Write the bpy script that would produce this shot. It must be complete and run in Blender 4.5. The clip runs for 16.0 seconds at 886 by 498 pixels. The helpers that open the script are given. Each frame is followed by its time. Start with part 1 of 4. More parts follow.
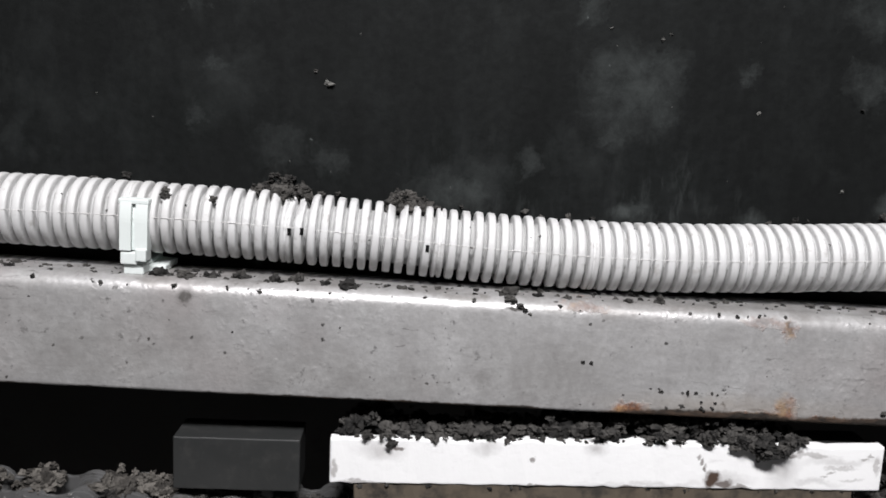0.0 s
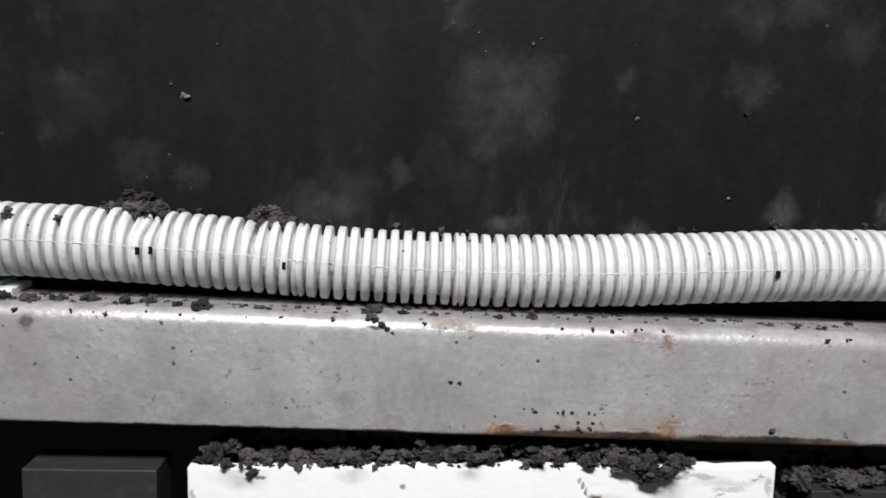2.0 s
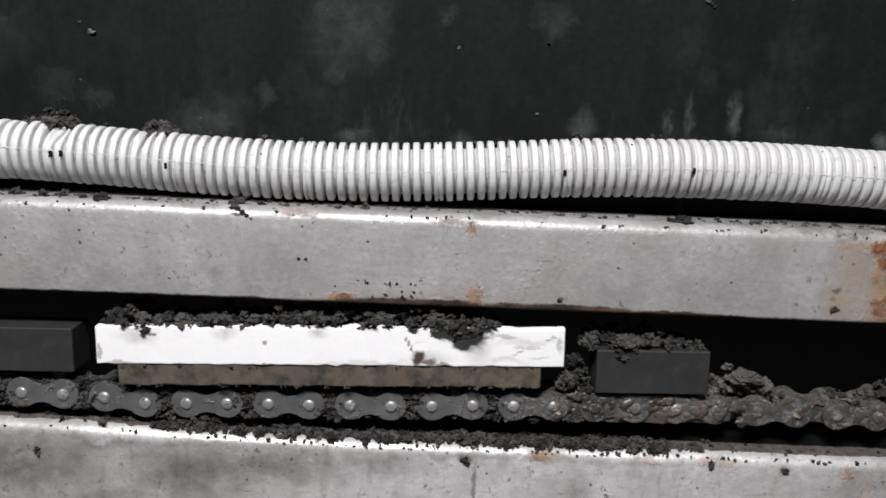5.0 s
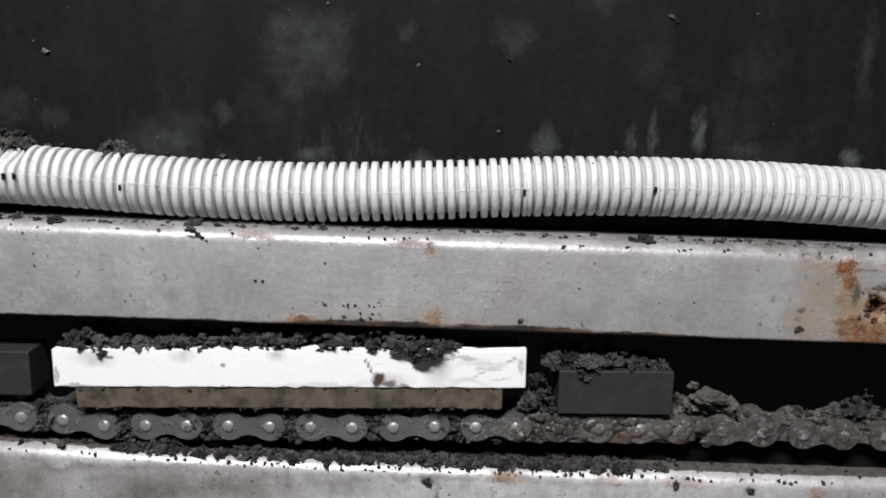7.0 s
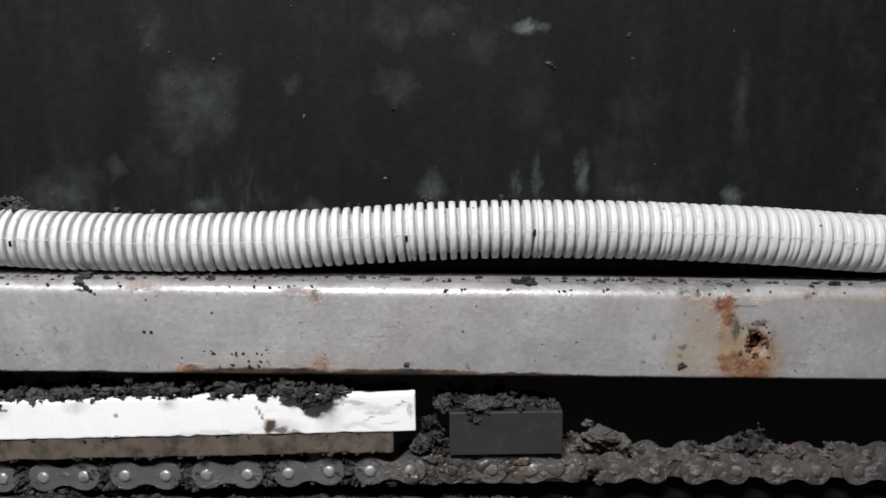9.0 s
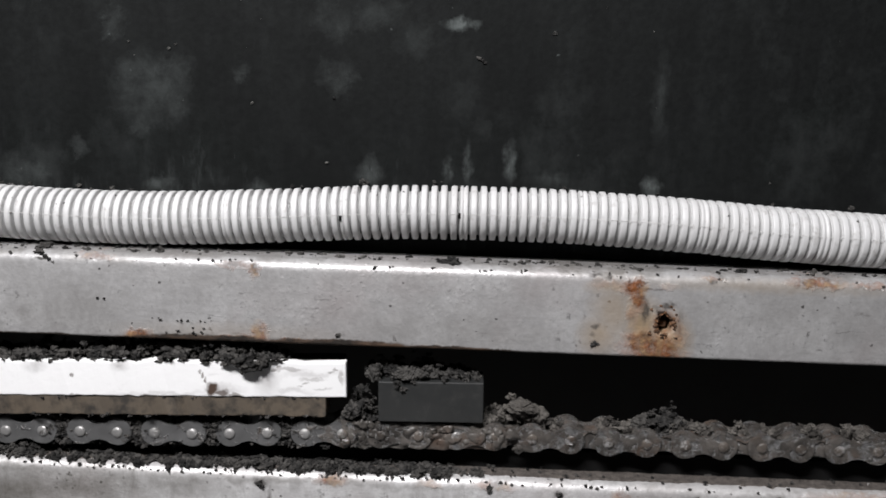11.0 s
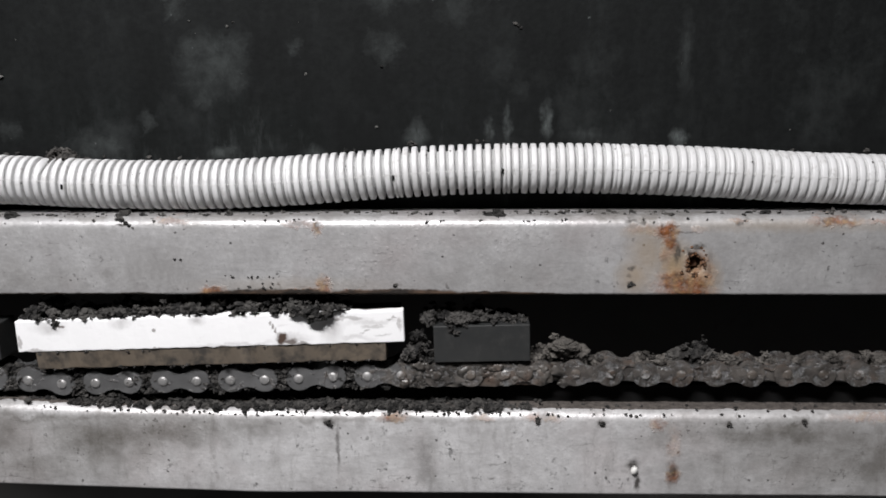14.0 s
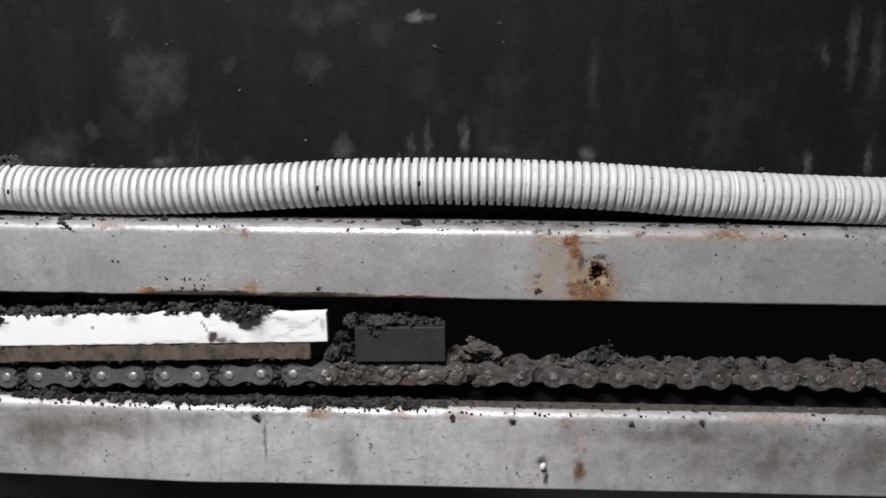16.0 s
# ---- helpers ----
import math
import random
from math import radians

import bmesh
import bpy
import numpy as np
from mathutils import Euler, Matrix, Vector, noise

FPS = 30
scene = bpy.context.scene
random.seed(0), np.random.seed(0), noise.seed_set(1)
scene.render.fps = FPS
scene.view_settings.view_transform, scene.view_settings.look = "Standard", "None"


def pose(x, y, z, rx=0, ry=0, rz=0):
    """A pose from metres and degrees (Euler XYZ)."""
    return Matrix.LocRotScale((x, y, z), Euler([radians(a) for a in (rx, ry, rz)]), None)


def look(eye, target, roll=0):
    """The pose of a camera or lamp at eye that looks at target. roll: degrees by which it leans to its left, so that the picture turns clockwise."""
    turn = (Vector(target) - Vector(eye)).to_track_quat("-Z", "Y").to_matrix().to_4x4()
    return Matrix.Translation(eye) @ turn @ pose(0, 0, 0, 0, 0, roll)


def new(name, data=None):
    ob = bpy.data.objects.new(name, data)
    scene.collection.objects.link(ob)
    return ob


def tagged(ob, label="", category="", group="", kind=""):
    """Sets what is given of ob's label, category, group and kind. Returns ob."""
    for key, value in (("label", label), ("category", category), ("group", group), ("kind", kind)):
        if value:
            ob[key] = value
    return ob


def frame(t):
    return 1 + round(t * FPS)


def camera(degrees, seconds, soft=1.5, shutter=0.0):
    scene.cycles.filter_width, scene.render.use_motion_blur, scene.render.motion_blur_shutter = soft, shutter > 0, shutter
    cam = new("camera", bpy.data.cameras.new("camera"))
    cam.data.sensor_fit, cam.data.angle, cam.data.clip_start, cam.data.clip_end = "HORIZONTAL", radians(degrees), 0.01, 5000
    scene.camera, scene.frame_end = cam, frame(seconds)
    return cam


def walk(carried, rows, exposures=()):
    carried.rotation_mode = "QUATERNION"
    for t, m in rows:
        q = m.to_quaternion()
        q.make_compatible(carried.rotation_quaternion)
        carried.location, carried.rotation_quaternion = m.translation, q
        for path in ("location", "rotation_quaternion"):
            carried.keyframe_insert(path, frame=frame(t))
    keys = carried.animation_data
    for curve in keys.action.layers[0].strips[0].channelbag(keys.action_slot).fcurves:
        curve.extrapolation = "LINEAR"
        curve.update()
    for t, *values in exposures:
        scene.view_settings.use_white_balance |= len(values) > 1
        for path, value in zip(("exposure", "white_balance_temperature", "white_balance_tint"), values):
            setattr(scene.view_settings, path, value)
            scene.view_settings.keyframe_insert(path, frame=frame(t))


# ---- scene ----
cam = camera(55.0, 16.0, soft=1.75)
PATH = [
    (0, (-0.058, -0.201, 0.071), (0.044, 1.768, -0.265), 3.9),
    (0.5, (-0.045, -0.2, 0.073), (0.069, 1.778, -0.2), 3.0),
    (1, (-0.044, -0.195, 0.071), (0.091, 1.784, -0.189), 3.3),
    (1.5, (-0.039, -0.192, 0.071), (0.095, 1.787, -0.183), 2.9),
    (2, (-0.024, -0.193, 0.07), (0.074, 1.784, -0.217), 2.8),
    (2.5, (-0.001, -0.194, 0.075), (0.089, 1.781, -0.229), 3.0),
    (3, (0.029, -0.196, 0.076), (0.094, 1.775, -0.262), 2.4),
    (3.5, (0.03, -0.2, 0.069), (0.062, 1.775, -0.245), 2.9),
    (3.7, (0.032, -0.21, 0.051), (0.033, 1.773, -0.213), 3.4),
    (5.8, (0.026, -0.249, 0.067), (0.1, 1.704, -0.357), 1.0),
    (6, (0.028, -0.248, 0.066), (0.111, 1.713, -0.322), 0.6),
    (6.5, (0.038, -0.241, 0.067), (0.114, 1.723, -0.301), 0.3),
    (7, (0.041, -0.242, 0.071), (0.06, 1.718, -0.327), 2.1),
    (7.5, (0.035, -0.252, 0.079), (0.012, 1.705, -0.335), 2.4),
    (8, (0.057, -0.249, 0.082), (0.056, 1.716, -0.289), 1.4),
    (8.5, (0.069, -0.247, 0.079), (0.07, 1.723, -0.27), 0.9),
    (9, (0.076, -0.246, 0.077), (0.088, 1.727, -0.25), 0.6),
    (9.5, (0.085, -0.247, 0.081), (0.063, 1.723, -0.265), 1.8),
    (10, (0.101, -0.254, 0.073), (0.067, 1.72, -0.245), 2.1),
    (12.5, (0.11, -0.271, 0.082), (0.061, 1.692, -0.295), 1.4),
    (13, (0.118, -0.273, 0.079), (0.083, 1.692, -0.291), 1.4),
    (13.5, (0.115, -0.279, 0.071), (0.121, 1.685, -0.309), 1.3),
    (14, (0.094, -0.29, 0.078), (0.026, 1.662, -0.352), -0.5),
    (14.5, (0.078, -0.311, 0.072), (0.008, 1.644, -0.343), 0.2),
    (15, (0.102, -0.314, 0.074), (0.067, 1.646, -0.323), 1.0),
    (15.5, (0.125, -0.309, 0.08), (0.084, 1.647, -0.334), -0.4),
    (16, (0.124, -0.31, 0.08), (0.06, 1.649, -0.319), 0.4),
]
walk(cam, [(t, look(eye, target, roll)) for t, eye, target, roll in PATH])

# ---- light: stand-in lamp, source unseen, before and above the rails, in a dark space ----
world = bpy.data.worlds.new("world")
scene.world = world
world.use_nodes = True
world.node_tree.nodes["Background"].inputs[0].default_value = (0.75, 0.85, 1.0, 1)
world.node_tree.nodes["Background"].inputs[1].default_value = 0.02

lamp_data = bpy.data.lights.new("stand_in_lamp", "AREA")
lamp_data.shape, lamp_data.size, lamp_data.size_y = "RECTANGLE", 0.28, 0.06
lamp_data.energy, lamp_data.color = 6.75, (1.0, 0.985, 1.0)
lamp = new("stand_in_lamp", lamp_data)
lamp.matrix_world = look((-0.04, -0.38, 0.47), (0.04, 0.0, 0.0))
scene.view_settings.exposure = -0.01

MM = 0.001


# ---- node helpers ----
def material(name):
    mat = bpy.data.materials.new(name)
    mat.use_nodes = True
    nt = mat.node_tree
    return mat, nt, nt.nodes["Principled BSDF"]


def put(nt, target, value):
    if hasattr(value, "links"):
        nt.links.new(value, target)
    else:
        target.default_value = value


def place(nt):
    return nt.nodes.new("ShaderNodeTexCoord").outputs["Object"]


def fine_noise(nt, vec, scale, detail=4.0, rough=0.55, stretch=None):
    if stretch:
        m = nt.nodes.new("ShaderNodeVectorMath")
        m.operation = "MULTIPLY"
        nt.links.new(vec, m.inputs[0])
        m.inputs[1].default_value = stretch
        vec = m.outputs[0]
    n = nt.nodes.new("ShaderNodeTexNoise")
    nt.links.new(vec, n.inputs["Vector"])
    n.inputs["Scale"].default_value, n.inputs["Detail"].default_value, n.inputs["Roughness"].default_value = scale, detail, rough
    return n


def ramp(nt, value, lo, hi, a=0.0, b=1.0):
    n = nt.nodes.new("ShaderNodeMapRange")
    nt.links.new(value, n.inputs[0])
    for k, v in zip((1, 2, 3, 4), (lo, hi, a, b)):
        n.inputs[k].default_value = v
    return n.outputs[0]


def calc(nt, op, a, b=0.0):
    n = nt.nodes.new("ShaderNodeMath")
    n.operation = op
    put(nt, n.inputs[0], a)
    put(nt, n.inputs[1], b)
    return n.outputs[0]


def mixed(nt, fac, a, b):
    n = nt.nodes.new("ShaderNodeMix")
    n.data_type = "RGBA"
    put(nt, n.inputs[0], fac)
    put(nt, n.inputs[6], a)
    put(nt, n.inputs[7], b)
    return n.outputs[2]


def bump(nt, height, strength, distance, normal=None):
    n = nt.nodes.new("ShaderNodeBump")
    n.inputs["Strength"].default_value, n.inputs["Distance"].default_value = strength, distance
    nt.links.new(height, n.inputs["Height"])
    if normal is not None:
        nt.links.new(normal, n.inputs["Normal"])
    return n.outputs[0]


def ragged(nt, vec, scale, amount):
    """The place shifted by noise, for stains with torn outlines."""
    n = fine_noise(nt, vec, scale, 5.0, 0.65)
    s = nt.nodes.new("ShaderNodeVectorMath")
    s.operation = "MULTIPLY_ADD"
    nt.links.new(n.outputs["Color"], s.inputs[0])
    s.inputs[1].default_value = (amount * 2, amount * 2, amount * 2)
    nt.links.new(vec, s.inputs[2])
    t = nt.nodes.new("ShaderNodeVectorMath")
    t.operation = "SUBTRACT"
    nt.links.new(s.outputs[0], t.inputs[0])
    t.inputs[1].default_value = (amount, amount, amount)
    return t.outputs[0]


def stains(nt, vec, spots, soft=0.75):
    """The union of oval spots (x, z, half width, half height, strength), in millimetres."""
    total = None
    for x, z, rx, rz, strength in spots:
        d = nt.nodes.new("ShaderNodeVectorMath")
        d.operation = "SUBTRACT"
        nt.links.new(vec, d.inputs[0])
        d.inputs[1].default_value = (x * MM, 0, z * MM)
        e = nt.nodes.new("ShaderNodeVectorMath")
        e.operation = "MULTIPLY"
        nt.links.new(d.outputs[0], e.inputs[0])
        e.inputs[1].default_value = (1000 / rx, 0, 1000 / rz)
        g = nt.nodes.new("ShaderNodeVectorMath")
        g.operation = "LENGTH"
        nt.links.new(e.outputs[0], g.inputs[0])
        v = ramp(nt, g.outputs["Value"], 1.0 + soft * 0.5, 1.0 - soft * 0.7, 0.0, strength)
        total = v if total is None else calc(nt, "MAXIMUM", total, v)
    return total


# ---- materials ----
def black_panel_material():
    mat, nt, b = material("black_sheet_with_dust_smears")
    p = place(nt)
    coarse = fine_noise(nt, p, 22, 5, 0.6).outputs["Fac"]
    fine = fine_noise(nt, p, 420, 4, 0.6).outputs["Fac"]
    smear = stains(nt, ragged(nt, ragged(nt, p, 90, 0.008), 380, 0.0055), SMEARS_A, 0.9)
    flare = stains(nt, ragged(nt, p, 200, 0.0035), SMEARS_B, 1.0)
    cloud = ramp(nt, fine_noise(nt, p, 170, 6, 0.75).outputs["Fac"], 0.34, 0.70, 0.25, 1.0)
    smear = calc(nt, "MULTIPLY", calc(nt, "MULTIPLY", smear, cloud), 0.64)
    flare = calc(nt, "MULTIPLY", flare, ramp(nt, fine_noise(nt, p, 300, 6, 0.75, (1.5, 1, 0.5)).outputs["Fac"], 0.34, 0.6, 0.25, 1.0))
    smear = calc(nt, "MAXIMUM", smear, flare)
    patchy = ramp(nt, fine_noise(nt, p, 16, 2).outputs["Fac"], 0.38, 0.62, 0.15, 1.0)
    haze = ramp(nt, fine_noise(nt, p, 48, 8, 0.72, (1, 1, 0.75)).outputs["Fac"], 0.50, 0.74, 0.0, 0.15)
    haze = calc(nt, "MULTIPLY", haze, patchy)
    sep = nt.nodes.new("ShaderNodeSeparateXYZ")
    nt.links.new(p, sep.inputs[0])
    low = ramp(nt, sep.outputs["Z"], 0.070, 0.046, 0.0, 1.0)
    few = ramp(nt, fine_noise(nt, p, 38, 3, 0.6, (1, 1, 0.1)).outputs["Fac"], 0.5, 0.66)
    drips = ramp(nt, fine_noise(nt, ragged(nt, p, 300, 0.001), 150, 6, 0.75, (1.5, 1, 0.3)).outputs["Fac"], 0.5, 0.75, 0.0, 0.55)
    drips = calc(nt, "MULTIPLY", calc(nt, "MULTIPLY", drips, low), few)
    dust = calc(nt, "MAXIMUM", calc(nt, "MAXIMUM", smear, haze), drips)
    specks = nt.nodes.new("ShaderNodeTexVoronoi")
    specks.inputs["Scale"].default_value = 95
    nt.links.new(ragged(nt, p, 60, 0.004), specks.inputs["Vector"])
    speck = ramp(nt, specks.outputs["Distance"], 0.05, 0.02, 0.0, 0.55)
    pick = ramp(nt, fine_noise(nt, p, 45, 1).outputs["Fac"], 0.56, 0.6, 0.0, 1.0)
    dust = calc(nt, "MAXIMUM", dust, calc(nt, "MULTIPLY", speck, pick))
    base = mixed(nt, coarse, (0.0036, 0.0042, 0.0041, 1), (0.0080, 0.0089, 0.0088, 1))
    base = mixed(nt, ramp(nt, fine, 0.35, 0.7, 0.0, 0.35), base, (0.004, 0.0046, 0.0046, 1))
    runs = ramp(nt, fine_noise(nt, p, 60, 6, 0.7, (1.4, 1, 0.18)).outputs["Fac"], 0.4, 0.72, 0.0, 0.5)
    base = mixed(nt, runs, base, (0.0132, 0.0148, 0.0147, 1))
    grit = ramp(nt, fine_noise(nt, p, 420, 6, 0.85).outputs["Fac"], 0.42, 0.66, 0.0, 0.75)
    base = mixed(nt, grit, base, (0.0030, 0.0034, 0.0034, 1))
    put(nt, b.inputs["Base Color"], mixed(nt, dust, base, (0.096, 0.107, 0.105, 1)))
    put(nt, b.inputs["Roughness"], ramp(nt, dust, 0.0, 0.6, 0.68, 0.9))
    b.inputs["Specular IOR Level"].default_value = 0.11
    put(nt, b.inputs["Normal"], bump(nt, fine, 0.3, 0.0004))
    return mat


def rail_material(name, rust_spots, dark_spots, dirt_amount, tone_up=1.0, tan_spots=(), dull_spots=(), lip_spots=()):
    mat, nt, b = material(name)
    p = place(nt)
    mott = fine_noise(nt, p, 60, 9, 0.72).outputs["Fac"]
    grain = fine_noise(nt, p, 700, 4, 0.6).outputs["Fac"]
    warm = fine_noise(nt, p, 24, 4, 0.6).outputs["Fac"]
    base = mixed(nt, ramp(nt, mott, 0.34, 0.66), tuple(c * tone_up for c in (0.335, 0.328, 0.327)) + (1,), tuple(c * tone_up for c in (0.50, 0.496, 0.497)) + (1,))
    base = mixed(nt, ramp(nt, warm, 0.5, 0.75, 0.0, 0.45), base, tuple(c * tone_up for c in (0.375, 0.330, 0.325)) + (1,))
    streak = ramp(nt, fine_noise(nt, p, 420, 5, 0.7, (0.25, 1, 1)).outputs["Fac"], 0.55, 0.75, 0.0, 0.35)
    base = mixed(nt, streak, base, (0.17, 0.165, 0.16, 1))
    pale = ramp(nt, fine_noise(nt, p, 85, 7, 0.75).outputs["Fac"], 0.56, 0.72, 0.0, 0.5)
    base = mixed(nt, pale, base, tuple(c * tone_up for c in (0.5, 0.505, 0.5)) + (1,))
    salt = ramp(nt, fine_noise(nt, p, 520, 6, 0.8).outputs["Fac"], 0.36, 0.64, 0.0, 0.42)
    base = mixed(nt, salt, base, tuple(c * tone_up for c in (0.24, 0.235, 0.23)) + (1,))
    lines = ramp(nt, fine_noise(nt, ragged(nt, p, 40, 0.004), 900, 3, 0.6, (0.05, 1, 1)).outputs["Fac"], 0.62, 0.7, 0.0, 0.5)
    lines = calc(nt, "MULTIPLY", lines, ramp(nt, fine_noise(nt, p, 50, 3).outputs["Fac"], 0.5, 0.62))
    base = mixed(nt, lines, base, (0.10, 0.095, 0.09, 1))
    torn = ragged(nt, p, 300, 0.0017)
    # fine grime and pits
    pits = ramp(nt, fine_noise(nt, p, 330, 5, 0.7).outputs["Fac"], 0.585, 0.66)
    where = ramp(nt, fine_noise(nt, p, 60, 3, 0.6).outputs["Fac"], 0.45, 0.65)
    pits = calc(nt, "MULTIPLY", pits, where)
    cell = nt.nodes.new("ShaderNodeTexVoronoi")
    cell.inputs["Scale"].default_value = 240
    nt.links.new(ragged(nt, p, 400, 0.0012), cell.inputs["Vector"])
    fleck = calc(nt, "MULTIPLY", ramp(nt, cell.outputs["Distance"], 0.13, 0.08), ramp(nt, fine_noise(nt, p, 75, 2).outputs["Fac"], 0.5, 0.56))
    pits = calc(nt, "MAXIMUM", pits, fleck)
    grime = calc(nt, "MULTIPLY", ramp(nt, fine_noise(nt, p, 110, 6, 0.7, (0.7, 1, 1.4)).outputs["Fac"], 0.5, 0.75), dirt_amount)
    base = mixed(nt, grime, base, (0.085, 0.078, 0.07, 1))
    base = mixed(nt, calc(nt, "MULTIPLY", pits, 0.85), base, (0.03, 0.028, 0.026, 1))
    if tone_up > 1.2:
        clouds = fine_noise(nt, p, 26, 7, 0.7, (0.8, 1, 1.5)).outputs["Fac"]
        base = mixed(nt, ramp(nt, clouds, 0.52, 0.66, 0.0, 0.3), base, (0.20, 0.19, 0.18, 1))
        runs = ramp(nt, fine_noise(nt, ragged(nt, p, 90, 0.003), 110, 6, 0.75, (1.4, 1, 0.16)).outputs["Fac"], 0.54, 0.7, 0.0, 0.4)
        base = mixed(nt, runs, base, (0.16, 0.145, 0.13, 1))
    if tan_spots:
        tan = stains(nt, torn, tan_spots, 1.0)
        base = mixed(nt, tan, base, (0.36, 0.265, 0.165, 1))
    if dull_spots:
        film = calc(nt, "MULTIPLY", stains(nt, ragged(nt, p, 70, 0.008), dull_spots, 1.1), ramp(nt, fine_noise(nt, p, 110, 7, 0.7).outputs["Fac"], 0.32, 0.62, 0.5, 0.9))
        base = mixed(nt, film, base, (0.105, 0.094, 0.076, 1))
    dark = calc(nt, "MULTIPLY", stains(nt, torn, dark_spots, 0.7), ramp(nt, fine_noise(nt, p, 200, 6, 0.75).outputs["Fac"], 0.32, 0.52, 0.45, 1.0))
    base = mixed(nt, dark, base, (0.045, 0.041, 0.037, 1))
    rust = stains(nt, ragged(nt, torn, 520, 0.0022), rust_spots, 0.7)
    flake = ramp(nt, fine_noise(nt, p, 420, 5, 0.75).outputs["Fac"], 0.32, 0.52, 0.5, 1.0)
    rust = calc(nt, "MULTIPLY", rust, flake)
    tone = ramp(nt, fine_noise(nt, p, 190, 4, 0.65).outputs["Fac"], 0.35, 0.65)
    rusty = mixed(nt, tone, (0.036, 0.017, 0.010, 1), (0.25, 0.088, 0.030, 1))
    rusty = mixed(nt, ramp(nt, fine_noise(nt, p, 210, 4, 0.6).outputs["Fac"], 0.5, 0.62, 0.0, 0.55), rusty, (0.34, 0.235, 0.13, 1))
    colour = mixed(nt, rust, base, rusty)
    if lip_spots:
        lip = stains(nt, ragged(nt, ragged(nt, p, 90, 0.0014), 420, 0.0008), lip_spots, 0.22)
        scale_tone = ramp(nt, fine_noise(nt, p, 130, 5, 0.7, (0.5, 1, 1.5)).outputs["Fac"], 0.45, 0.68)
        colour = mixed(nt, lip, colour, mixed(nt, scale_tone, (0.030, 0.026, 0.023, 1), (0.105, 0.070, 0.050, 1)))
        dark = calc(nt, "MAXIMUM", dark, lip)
    put(nt, b.inputs["Base Color"], colour)
    worn = calc(nt, "MAXIMUM", calc(nt, "MAXIMUM", rust, dark), grime)
    put(nt, b.inputs["Specular IOR Level"], ramp(nt, worn, 0.0, 0.7, 0.7, 0.08))
    put(nt, b.inputs["Roughness"], calc(nt, "ADD", ramp(nt, worn, 0.0, 1.0, 0.41, 0.9), ramp(nt, grain, 0.3, 0.7, -0.05, 0.07)))
    put(nt, b.inputs["Metallic"], ramp(nt, worn, 0.0, 0.5, 0.32, 0.0))
    blister = nt.nodes.new("ShaderNodeTexVoronoi")
    blister.inputs["Scale"].default_value = 520
    nt.links.new(ragged(nt, p, 200, 0.002), blister.inputs["Vector"])
    dots = calc(nt, "MULTIPLY", ramp(nt, blister.outputs["Distance"], 0.4, 0.1), ramp(nt, fine_noise(nt, p, 30, 2).outputs["Fac"], 0.44, 0.6))
    n1 = bump(nt, grain, 0.22, 0.0003)
    n2 = bump(nt, dots, 0.3, 0.0002, bump(nt, fine_noise(nt, p, 240, 3, 0.6).outputs["Fac"], 0.3, 0.0006, n1))
    put(nt, b.inputs["Normal"], bump(nt, calc(nt, "MULTIPLY", rust, tone), 0.8, 0.0006, n2))
    return mat


def plastic_material(name, colour, dirt, rough, amount, scale=260, lo=0.6, hi=0.72, spec=0.5):
    mat, nt, b = material(name)
    p = place(nt)
    b.inputs["Specular IOR Level"].default_value = spec
    spots = ramp(nt, fine_noise(nt, p, scale, 5, 0.7).outputs["Fac"], lo, hi, 0.0, amount)
    film = ramp(nt, fine_noise(nt, p, 45, 4, 0.6).outputs["Fac"], 0.4, 0.75, 0.0, amount * 0.5)
    base = mixed(nt, calc(nt, "MAXIMUM", spots, film), (*colour, 1), (*dirt, 1))
    put(nt, b.inputs["Base Color"], base)
    put(nt, b.inputs["Roughness"], ramp(nt, film, 0, 0.5, rough, min(1, rough + 0.3)))
    put(nt, b.inputs["Normal"], bump(nt, fine_noise(nt, p, 900, 3).outputs["Fac"], 0.15, 0.0002))
    return mat


def white_block_material():
    mat, nt, b = material("white_nylon_scuffed")
    p = place(nt)
    scuff = ramp(nt, fine_noise(nt, p, 120, 6, 0.75, (0.5, 1, 1.5)).outputs["Fac"], 0.62, 0.74, 0.0, 0.5)
    chip = stains(nt, ragged(nt, p, 330, 0.002), CHIPS, 0.5)
    base = mixed(nt, scuff, (0.88, 0.88, 0.88, 1), (0.55, 0.54, 0.54, 1))
    # grey ovals paint in the shade of overhanging dirt, along with smudges
    base = mixed(nt, stains(nt, ragged(nt, p, 200, 0.003), SHADE_SMUDGES, 1.2), base, (0.33, 0.315, 0.31, 1))
    put(nt, b.inputs["Base Color"], mixed(nt, chip, base, (0.075, 0.05, 0.038, 1)))
    b.inputs["Roughness"].default_value = 0.45
    put(nt, b.inputs["Normal"], bump(nt, fine_noise(nt, p, 260, 5, 0.7).outputs["Fac"], 0.3, 0.0005))
    return mat


